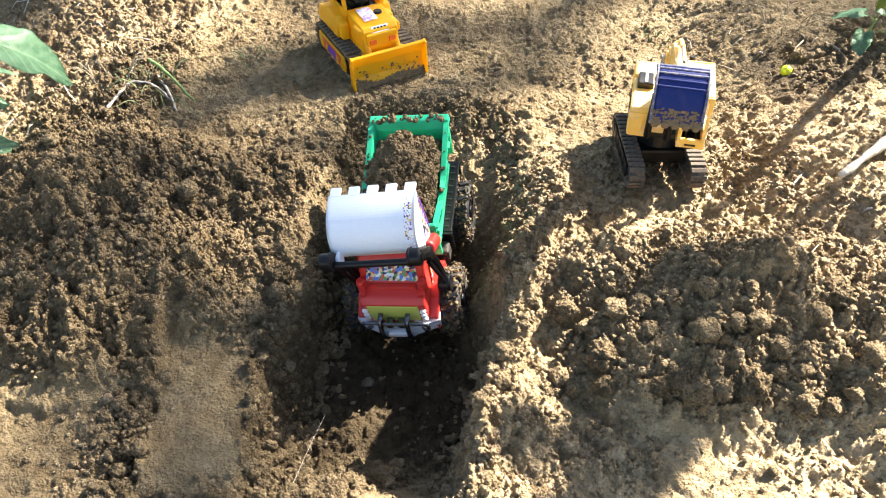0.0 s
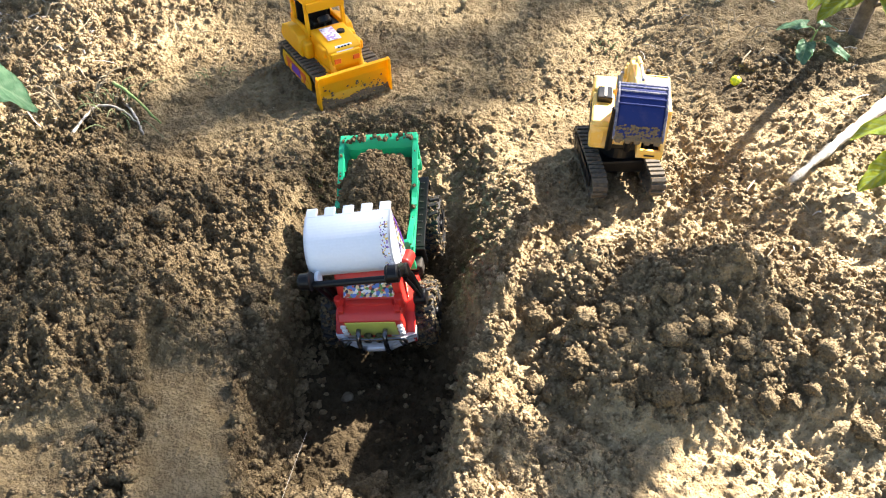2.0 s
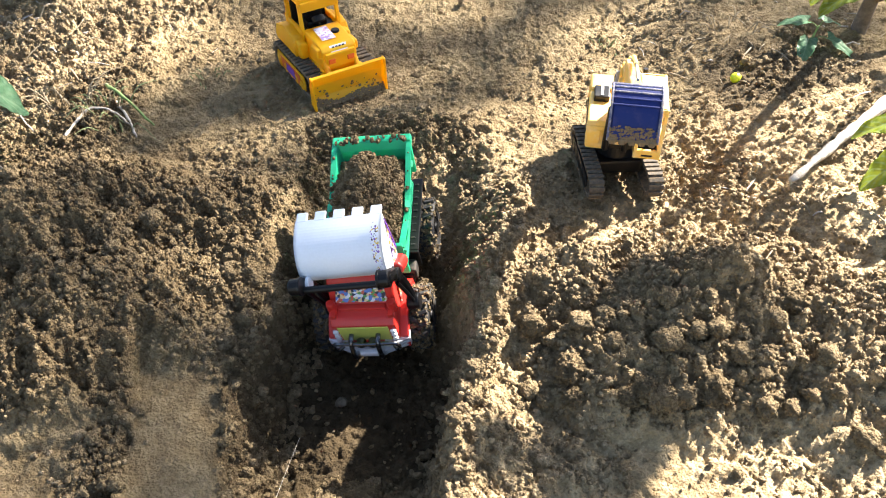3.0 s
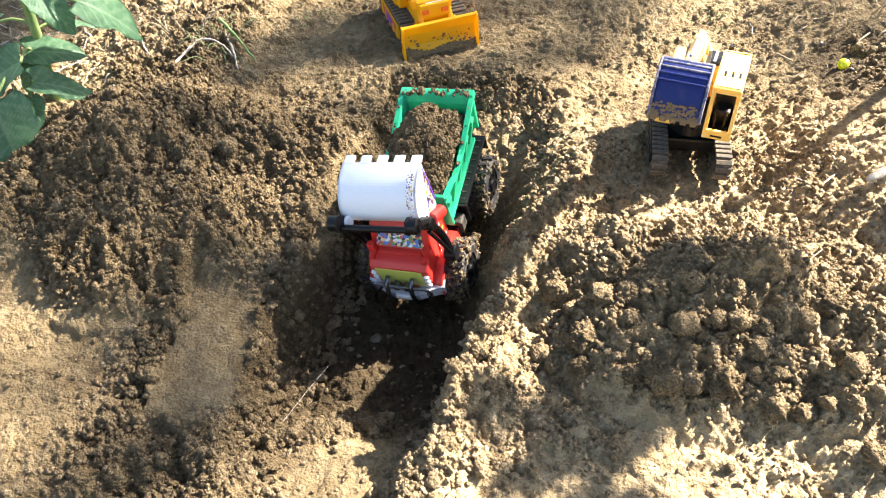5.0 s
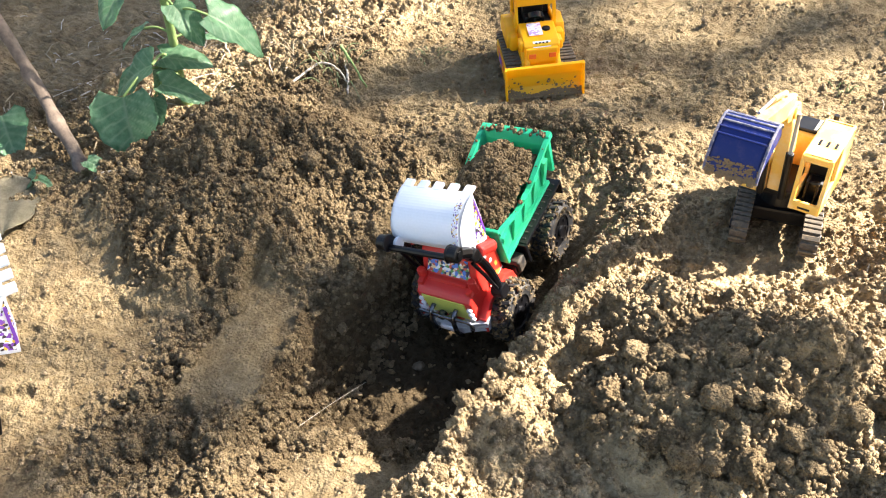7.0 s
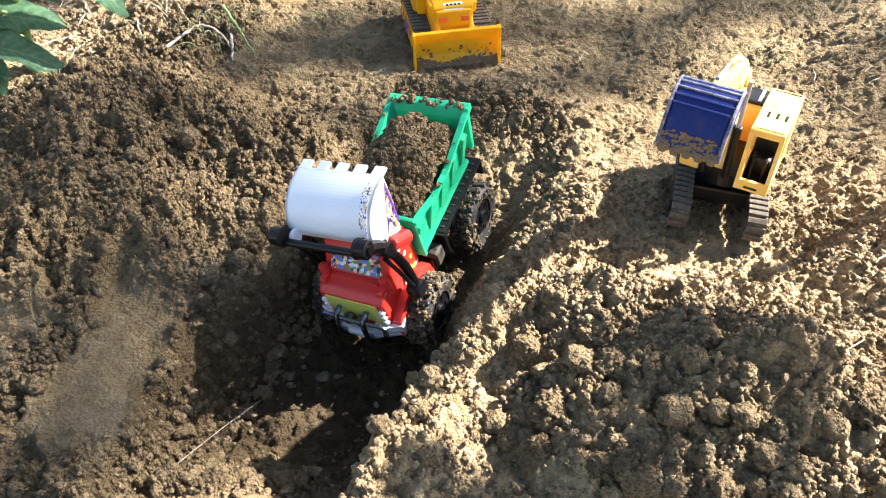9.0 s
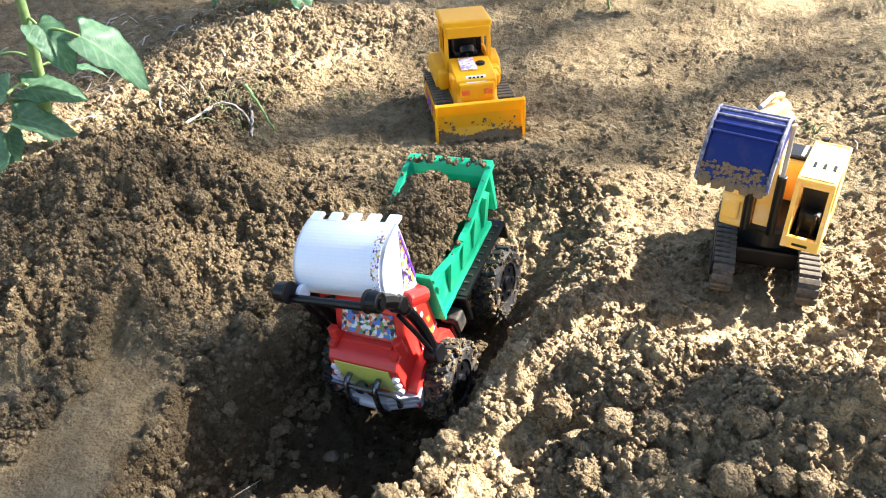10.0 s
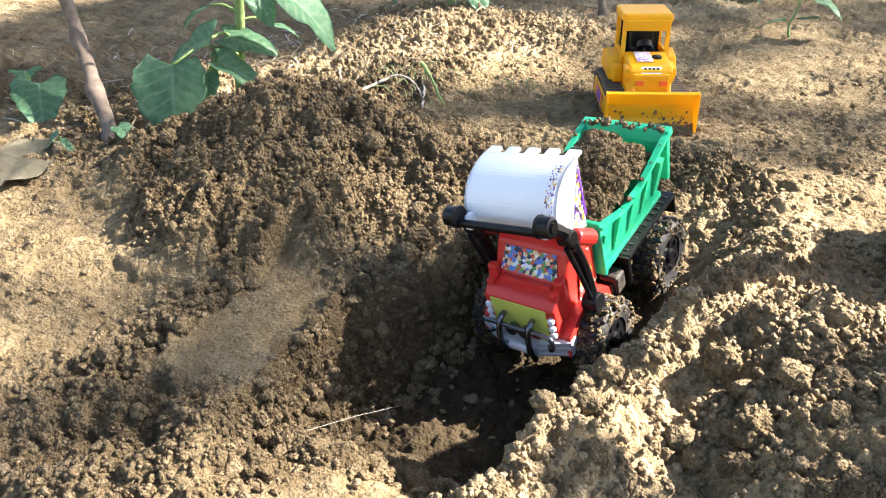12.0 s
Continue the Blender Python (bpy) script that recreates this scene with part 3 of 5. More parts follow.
def clod(x, y, r, seed, flat=0.8, angular=0.0, sink=0.3, label="lump of pale dry soil on the ground", material=None, name="soil_clod", fine=4):
    bm = bmesh.new()
    bmesh.ops.create_icosphere(bm, subdivisions=fine, radius=1)
    for v in bm.verts:
        p = v.co.copy()
        k = 1 + 0.34 * noise.noise(p * 1.4 + Vector((seed, 0, 0))) + 0.26 * noise.noise(p * 3.1 + Vector((0, seed, 0))) + 0.26 * noise.noise(p * 5 + Vector((0, 0, seed))) + 0.24 * noise.noise(p * 11 + Vector((0, seed, seed))) + 0.12 * noise.noise(p * 23 + Vector((seed, seed, 0)))
        if angular:
            for q in range(7):
                face = Vector((math.sin(seed * 3.1 + q * 2.4), math.cos(seed * 1.7 + q * 1.9), math.sin(seed + q * 0.9))).normalized()
                k = min(k, 0.80 / max(p.dot(face), 0.2))
        v.co = p * k * r * 0.92
        v.co.z *= flat
    ob = part(name, bm, material or CLOD, None, smooth=True)
    ob.matrix_world = pose(x, y, soil_z(x, y) + r * flat * (1 - 2 * sink), 0, 0, seed * 57 % 360)
    return tagged(ob, label, "stone" if material else "clod", "lumps of soil")


clod(0.144, 0.640, 0.0165, 3.1, 0.95, 1.0, 0.28, "angular pale stone in the soil heap", CLOD, "stone")
clod(0.182, 0.582, 0.019, 5.3, 0.8)
clod(0.330, 0.540, 0.020, 7.7, 0.8)
clod(0.255, 0.545, 0.015, 8.9, 0.8)
clod(0.235, 0.540, 0.013, 2.2, 0.8)
clod(0.178, 0.553, 0.013, 4.6, 0.8)
clod(-0.205, 0.727, 0.018, 6.4, 0.75)
clod(0.440, 0.640, 0.022, 9.3, 0.8)
clod(-0.100, 0.520, 0.013, 1.4, 0.7)
clod(-0.075, 0.505, 0.016, 2.9, 0.8)
clod(-0.118, 0.462, 0.014, 4.1, 0.8)
clod(-0.155, 0.400, 0.017, 7.1, 0.8)
clod(-0.055, 0.500, 0.012, 8.1, 0.8)
clod(-0.140, 0.480, 0.009, 3.6, 0.8)
clod(-0.095, 0.655, 0.009, 6.6, 0.5, 0.6, 0.3, "small grey stone on the trench floor", STONE, "stone")
clod(-0.485, 0.950, 0.008, 1.9, 0.7, 0.5, 0.2, "small pale stone behind the heap", STONE, "stone")

rng = np.random.default_rng(77)
for cx, cy, sx, sy, count, big in ((0.29, 0.60, 0.13, 0.07, 34, 0.013), (0.40, 0.52, 0.10, 0.05, 14, 0.012), (-0.44, 0.76, 0.14, 0.11, 26, 0.011), (-0.22, 0.74, 0.03, 0.08, 12, 0.011), (0.06, 0.55, 0.03, 0.12, 16, 0.009), (-0.33, 0.50, 0.02, 0.08, 12, 0.008)):
    for k in range(count):
        x, y = rng.normal(cx, sx * 0.6), rng.normal(cy, sy * 0.6)
        clod(x, y, 0.0045 + big * rng.uniform() ** 2.2, rng.uniform(0, 20), 0.8, 0.0, 0.25, "small lump of crumbly soil on the heap" if x > 0.02 else "small lump of brown soil on the heap", fine=3)
for k in range(11):
    x = -0.160 + 0.0105 * k
    clod(x, 0.452 + 0.55 * (x + 0.155) + rng.normal(0, 0.006), rng.uniform(0.006, 0.0125), rng.uniform(0, 20), 0.85, 0.0, 0.25, "small lump of pale soil across the trench end", fine=3)


# ---- toy tipper truck with a shovel ----
def build_shovel(t, flip=1, lift=0.0):
    """An open shell whose teeth point to the rear (flip = 1) or to the front (flip = -1)."""
    def at(y, z):
        return ((y - 0.03) * flip + 0.03, z + lift)

    prof = [Vector((0, *at(p.y, p.z))) for p in smooth_path([(0, 0.084, 0.2345), (0, 0.067, 0.2330), (0, 0.050, 0.2270), (0, 0.036, 0.2150), (0, 0.0285, 0.199), (0, 0.032, 0.1840), (0, 0.048, 0.1740), (0, 0.070, 0.165)], 5)]
    hw, cols = 0.053, 11
    bm = bmesh.new()
    grid = [[bm.verts.new((-hw + 2 * hw * k / (cols - 1), p.y, p.z)) for k in range(cols)] for p in prof]
    for a, b in zip(grid, grid[1:]):
        for k in range(cols - 1):
            bm.faces.new((a[k], a[k + 1], b[k + 1], b[k]))
    bmesh.ops.recalc_face_normals(bm, faces=bm.faces[:])
    bmesh.ops.solidify(bm, geom=bm.faces[:], thickness=0.0026)
    cheeks = []
    for s in (-1, 1):
        g = bmesh.new()
        rim = prof + [Vector((0, *at(0.079, 0.198)))]
        a = [g.verts.new((s * hw, p.y, p.z)) for p in rim]
        b = [g.verts.new((s * (hw - 0.0028), p.y, p.z)) for p in rim]
        g.faces.new(a)
        g.faces.new(b[::-1])
        for i in range(len(a)):
            j = (i + 1) % len(a)
            g.faces.new((a[i], a[j], b[j], b[i]))
        bmesh.ops.recalc_face_normals(g, faces=g.faces[:])
        cheeks.append(g)
        ly, lz = at(0.022, 0.194)
        cheeks.append(rod((s * 0.041, ly, lz), (s * 0.0455, ly, lz), 0.0090, None, 18, 0.001))
    shovel = part("shovel", merge(bm, *cheeks), WHITE, t, "white plastic shovel shell with square teeth")
    ty, tz = at(0.0885, 0.2325)
    for k in range(5):
        x = -hw + 0.0075 + k * (2 * hw - 0.015) / 4
        part("tooth", rbox(x - 0.0068, x + 0.0068, ty - 0.007, ty + 0.007, tz - 0.002, tz + 0.0022, 0.0016), WHITE, shovel)
    rim_out = prof[4:29]
    g = bmesh.new()
    edge = []
    for k, p in enumerate(rim_out):
        d = rim_out[min(k + 1, len(rim_out) - 1)] - rim_out[max(k - 1, 0)]
        out = Vector((0, d.z, -d.y)).normalized()
        if out.dot(Vector((0, -flip, 0.6))) < 0:
            out = -out
        q = p + out * 0.0034
        edge.append([g.verts.new((x, q.y, q.z)) for x in (hw - 0.0125 + 0.004 * k / len(rim_out), hw - 0.0022)])
    for a, c in zip(edge, edge[1:]):
        g.faces.new((a[0], a[1], c[1], c[0]))
    bmesh.ops.recalc_face_normals(g, faces=g.faces[:])
    bmesh.ops.solidify(g, geom=g.faces[:], thickness=0.0004)
    part("face_foil", g, FACEFOIL, shovel, "strip of purple and yellow marks on white foil")
    for s in (-1, 1):
        corners = [(s * (hw + 0.0004), *at(*c)) for c in ((0.050, 0.178), (0.068, 0.170), (0.078, 0.200), (0.081, 0.229))]
        part("foil", plate(corners, 0.0006 * s), DECAL, shovel, "striped purple and yellow foil")
        stripe = [(s * (hw + 0.0012), *at(*c)) for c in ((0.070, 0.176), (0.0735, 0.178), (0.0795, 0.222), (0.0770, 0.222))]
        part("stripe", plate(stripe, 0.0005 * s), PURPLE, shovel, "purple foil stripe")
    return shovel


def mud_crust(parent, count, seed, place, label, size=(0.0008, 0.0024)):
    """Crumbs of soil stuck on a part; place(rng) gives a point and the way out of the surface."""
    rng = np.random.default_rng(seed)
    v, f = ico(1)
    co, fa = [], []
    for k in range(count):
        p, out = place(rng)
        r = size[0] + (size[1] - size[0]) * rng.uniform() ** 2
        q = v * r * rng.uniform(0.6, 1.3, (1, 3)) * (1 + 0.5 * (rng.uniform(0, 1, (len(v), 1)) - 0.5))
        co.append(q + np.array(p) + np.array(out) * 0.1 * r)
        fa.append(f + k * len(v))
    me = bpy.data.meshes.new("mud")
    me.from_pydata(np.concatenate(co), [], np.concatenate(fa))
    me.materials.append(CLOD)
    ob = new("mud", me)
    ob.parent = parent
    ob["label"] = label
    return ob


def on_tyre(rng):
    a, x = rng.uniform(0, 2 * math.pi), rng.uniform(-0.0165, 0.0165)
    r = 0.0415 if abs(x) < 0.013 else rng.uniform(0.027, 0.040)
    return (x, r * math.cos(a), r * math.sin(a)), (0, math.cos(a), math.sin(a))


def build_truck(name, label, cab_mat, m, load=True):
    """Front bumper at y = 0, rear at y = 0.27, wheels on z = 0; it faces -y."""
    t = thing(name, label, "toy truck", m)
    part("chassis", merge(rbox(-0.024, 0.024, 0.015, 0.235, 0.042, 0.060, 0.003), rbox(-0.045, 0.045, 0.020, 0.030, 0.040, 0.056, 0.002), rod((-0.06, 0.052, 0.04), (0.06, 0.052, 0.04), 0.005), rod((-0.06, 0.19, 0.04), (0.06, 0.19, 0.04), 0.005)), BLACK, t)
    # cab
    out = [(0.006, 0.052), (0.004, 0.110), (0.012, 0.117), (0.031, 0.121), (0.046, 0.151), (0.056, 0.158), (0.082, 0.158), (0.088, 0.150), (0.088, 0.052)]
    cab = part("cab", prism(out, -0.041, 0.041, 0.0035, 3), cab_mat, t)
    part("bonnet_ridge", merge(*[rbox(x - 0.004, x + 0.004, 0.012, 0.034, 0.114, 0.1235, 0.002) for x in (-0.036, 0.036)], rbox(-0.03, 0.03, 0.022, 0.0305, 0.1165, 0.1225, 0.002)), cab_mat, cab)
    for x in (-0.026, -0.009, 0.009, 0.026):
        part("roof_rib", rbox(x - 0.005, x + 0.005, 0.054, 0.082, 0.1565, 0.1625, 0.0025), cab_mat, cab)
    part("roof_beacon", rbox(-0.012, 0.012, 0.060, 0.072, 0.161, 0.169, 0.003), cab_mat, cab)
    for s in (-1, 1):
        part("exhaust", merge(rod((s * 0.038, 0.026, 0.112), (s * 0.038, 0.026, 0.134), 0.0065, 0.0055, 12, 0.002)), cab_mat, cab)
        part("mudguard", prism([(0.004, 0.052), (0.008, 0.075), (0.030, 0.088), (0.075, 0.088), (0.092, 0.074), (0.096, 0.052), (0.088, 0.052), (0.080, 0.072), (0.070, 0.080), (0.035, 0.080), (0.020, 0.070), (0.016, 0.052)], s * 0.0395, s * 0.052, 0.0012), cab_mat, cab)
    part("windscreen", plate([(-0.033, 0.0322, 0.1240), (0.033, 0.0322, 0.1240), (0.029, 0.0442, 0.1480), (-0.029, 0.0442, 0.1480)], 0.0012), PICTURE, cab, "windscreen covered by a colourful picture foil")
    part("front_panel", plate([(-0.031, 0.0052, 0.074), (0.031, 0.0052, 0.074), (0.032, 0.0036, 0.110), (-0.032, 0.0036, 0.110)], 0.0015), LIME, cab, "plain lime green foil on the bonnet front")
    for s in (-1, 1):
        for k in range(3):
            part("headlight", rod((s * 0.0365, 0.0055, 0.079 + 0.0095 * k), (s * 0.0365, 0.0012, 0.079 + 0.0095 * k), 0.0040, 0.0036, 14, 0.001), LAMPW, cab, "round white lamp")
    # bumper and bull bar
    def bowed(bm):
        for v in bm.verts:
            v.co.y += 11.0 * max(0, abs(v.co.x) - 0.018) ** 2
        return bm

    bum = part("bumper", bowed(rbox(-0.022, 0.022, -0.008, 0.004, 0.052, 0.066, 0.002)), SILVER, t, "ribbed silver bumper")
    for s in (-1, 1):
        for k in range(5):
            part("bumper_rib", bowed(rbox(min(s * 0.021, s * 0.053), max(s * 0.021, s * 0.053), -0.007 + 0.0012 * (k % 2), 0.006, 0.0535 + 0.0036 * k, 0.0575 + 0.0036 * k, 0.0010)), SILVER, bum)
    part("winch", rod((-0.012, -0.007, 0.060), (0.012, -0.007, 0.060), 0.0052, None, 16, 0.001), SILVER, bum)
    for s in (-1, 1):
        part("bull_bar", tube(smooth_path([(s * 0.017, -0.009, 0.050), (s * 0.017, -0.014, 0.064), (s * 0.017, -0.013, 0.082), (s * 0.017, -0.008, 0.093), (s * 0.017, 0.001, 0.095)], 5), 0.0032, 10), DARKBAR, bum)
    part("hoop", tube(smooth_path([(-0.030, 0.002, 0.068), (-0.038, -0.008, 0.070), (-0.042, -0.009, 0.078), (-0.036, -0.008, 0.087), (0.0, -0.010, 0.089), (0.036, -0.008, 0.087), (0.042, -0.009, 0.078), (0.038, -0.008, 0.070), (0.030, 0.002, 0.068)], 5), 0.0026, 10), DARKBAR, bum)
    for s in (-1, 1):
        part("fog_lamp", rod((s * 0.0075, 0.002, 0.079), (s * 0.0075, -0.008, 0.079), 0.0062, 0.0058, 16, 0.0015), DARKBAR, bum)
    # wheels
    first = None
    for y in (0.052, 0.192):
        for s in (-1, 1):
            if first is None:
                prof = [(-0.014, 0.024), (-0.0155, 0.036), (-0.011, 0.0400), (0.011, 0.0400), (0.0155, 0.036), (0.014, 0.024)]
                bm = bmesh.new()
                rings = [[bm.verts.new((px, pr * math.cos(a), pr * math.sin(a))) for px, pr in prof] for a in (2 * math.pi * k / 32 for k in range(32))]
                for k in range(32):
                    a, b = rings[k], rings[(k + 1) % 32]
                    for q in range(len(prof) - 1):
                        bm.faces.new((a[q], a[q + 1], b[q + 1], b[q]))
                    bm.faces.new((a[-1], a[0], b[0], b[-1]))
                bmesh.ops.recalc_face_normals(bm, faces=bm.faces[:])
                w = part("wheel", bm, RUBBER, t, "chunky muddy black tyre")
                lug, lug_places = None, []
                for k in range(18):
                    for d in (-1, 1):
                        lug_places.append(Matrix.Rotation(2 * math.pi * (k + 0.25 * d) / 18, 4, "X") @ Matrix.Rotation(d * 0.35, 4, "Z") @ pose(d * 0.00725, 0, 0))
                rim = part("rim", merge(rod((-0.012, 0, 0), (0.012, 0, 0), 0.0245, None, 24, 0.002), rod((-0.0155, 0, 0), (0.0155, 0, 0), 0.0085, 0.0085, 16, 0.002), *[rod((sx * 0.0125, 0.017 * math.cos(a), 0.017 * math.sin(a)), (sx * 0.0142, 0.017 * math.cos(a), 0.017 * math.sin(a)), 0.0035, None, 8) for a in (k * 1.0472 for k in range(6)) for sx in (-1, 1)]), BLACK, w)
                first = w
            else:
                w = shared("wheel", first, t, Matrix())
                shared("rim", rim, w, Matrix())
                w["label"] = first["label"]
            for m_lug in lug_places:
                if lug is None:
                    lug = part("lug", rbox(-0.00725, 0.00725, -0.0026, 0.0026, 0.0375, 0.0435, 0.0008, 1), RUBBER, w)
                    lug.matrix_basis = m_lug
                else:
                    shared("lug", lug, w, m_lug)
            w.matrix_basis = pose(s * 0.061, y, 0.0415, 40 * y / 0.052, 0, 0)
            mud_crust(w, 900 if y < 0.1 and s > 0 else 560, int(1000 * y) + s, on_tyre, "soil caked between the tyre lugs", (0.001, 0.0038))
    # decks beside the tub
    for s in (-1, 1):
        deck = part("side_deck", merge(rbox(min(s * 0.030, s * 0.060), max(s * 0.030, s * 0.060), 0.128, 0.246, 0.083, 0.088, 0.0012), rbox(min(s * 0.030, s * 0.060), max(s * 0.030, s * 0.060), 0.242, 0.246, 0.062, 0.087, 0.001), rbox(min(s * 0.030, s * 0.060), max(s * 0.030, s * 0.060), 0.124, 0.129, 0.052, 0.087, 0.001), rbox(min(s * 0.030, s * 0.052), max(s * 0.030, s * 0.052), 0.098, 0.128, 0.050, 0.070, 0.003)), BLACK, t)
        part("tread_studs", merge(*[rbox(s * xx - 0.003, s * xx + 0.003, yy - 0.0012, yy + 0.0012, 0.0875, 0.0892, 0.0004, 1) for xx in (0.036, 0.044, 0.052) for yy in np.arange(0.136, 0.240, 0.011)]), RUBBER, deck)
        part("tank", rbox(min(s * 0.034, s * 0.056), max(s * 0.034, s * 0.056), 0.102, 0.122, 0.052, 0.076, 0.005, 3), RUBBER, t)
        part("side_flame", plate([(s * 0.0418, 0.050, 0.088), (s * 0.0418, 0.086, 0.088), (s * 0.0418, 0.086, 0.132), (s * 0.0418, 0.060, 0.142)], 0.0012 * s), FLAME, t, "red and white flame foil")
    # shovel arms, twisted a little on the cab
    twist = pose(0, 0, 0.15, 0, -6, 0) @ pose(0, 0, -0.15)
    for s in (-1, 1):
        arm = part("lift_arm", merge(tube(smooth_path([(s * 0.0535, 0.048, 0.090), (s * 0.055, 0.046, 0.130), (s * 0.055, 0.040, 0.162), (s * 0.054, 0.030, 0.186), (s * 0.054, 0.012, 0.206)], 6), [0.0058] * 13 + [0.0075] * 12, 8), rod((s * 0.046, 0.046, 0.090), (s * 0.0625, 0.046, 0.090), 0.0105, None, 18, 0.002), rod((s * 0.048, 0.034, 0.178), (s * 0.062, 0.034, 0.178), 0.0085, None, 16, 0.002)), BLACK, t)
        arm.matrix_basis = twist
        part("pivot", merge(rod((s * 0.046, 0.012, 0.206), (s * 0.0605, 0.012, 0.206), 0.0104, 0.0100, 20, 0.002), rod((s * 0.060, 0.012, 0.206), (s * 0.0625, 0.012, 0.206), 0.005, None, 10), rod((s * 0.0455, 0.012, 0.206), (s * 0.0485, 0.012, 0.206), 0.0114, None, 20, 0.0008)), BLACK, arm)
        part("strut", tube(smooth_path([(s * 0.0570, 0.026, 0.172), (s * 0.0570, 0.034, 0.136), (s * 0.0560, 0.042, 0.096)], 6), 0.0026, 8), BLACK, arm)
        part("ram", merge(rod((s * 0.055, 0.044, 0.172), (s * 0.053, 0.072, 0.150), 0.0085, 0.0090, 14, 0.003)), RED, arm, "red shovel ram")
    bar = part("cross_bar", merge(rod((-0.054, 0.010, 0.200), (0.054, 0.010, 0.200), 0.0042, None, 12), rod((-0.054, 0.040, 0.180), (0.054, 0.040, 0.180), 0.0038, None, 12)), BLACK, t)
    bar.matrix_basis = twist
    build_shovel(t).matrix_basis = twist
    # tub
    tub = bmesh.new()
    ys = (0.092, 0.106, 0.142, 0.180, 0.216, 0.246, 0.264)
    top = (0.152, 0.150, 0.139, 0.140, 0.150, 0.158, 0.160)
    bot = (0.090, 0.087, 0.087, 0.087, 0.088, 0.104, 0.140)
    sect = []
    for y, zt, zb in zip(ys, top, bot):
        wt, wb = 0.0505, 0.040
        sect.append([tub.verts.new(p) for p in ((-wt - 0.004, y, zt - 0.004), (-wt - 0.004, y, zt), (-wt + 0.003, y, zt), (-wb + 0.003, y, zb + 0.004), (wb - 0.003, y, zb + 0.004), (wt - 0.003, y, zt), (wt + 0.004, y, zt), (wt + 0.004, y, zt - 0.004), (wt, y, zt - 0.004), (wb, y, zb), (-wb, y, zb), (-wt, y, zt - 0.004))])
    for a, b in zip(sect, sect[1:]):
        for k in range(12):
            tub.faces.new((a[k], a[(k + 1) % 12], b[(k + 1) % 12], b[k]))
    tub.faces.new(sect[0])
    tub.faces.new(sect[-1][::-1])
    bmesh.ops.recalc_face_normals(tub, faces=tub.faces[:])
    front = prism([(0.0905, 0.090), (0.0905, 0.156), (0.0955, 0.156), (0.0955, 0.090)], -0.052, 0.052, 0.0012)
    rear = prism([(0.244, 0.106), (0.250, 0.150), (0.256, 0.1615), (0.266, 0.1625), (0.266, 0.157), (0.258, 0.152), (0.250, 0.104)], -0.0535, 0.0535, 0.0012)
    tb = part("tub", merge(tub, front, rear), GREEN, t, "green tipper tub with ribbed sides")
    for s in (-1, 1):
        for y in (0.094, 0.127, 0.160, 0.193, 0.226):
            part("rib", plate([(s * 0.0415, y, 0.088), (s * 0.0415, y + 0.011, 0.088), (s * 0.0555, y + 0.011, 0.140), (s * 0.0555, y, 0.140)], 0.007 * -s), GREEN, tb)
        part("sill", rbox(min(s * 0.036, s * 0.0475), max(s * 0.036, s * 0.0475), 0.094, 0.238, 0.0855, 0.0935, 0.0015), GREEN, tb)
    for y in (0.11, 0.20):
        part("hinge", rbox(-0.02, 0.02, y, y + 0.03, 0.06, 0.09, 0.002), BLACK, t)
    return t


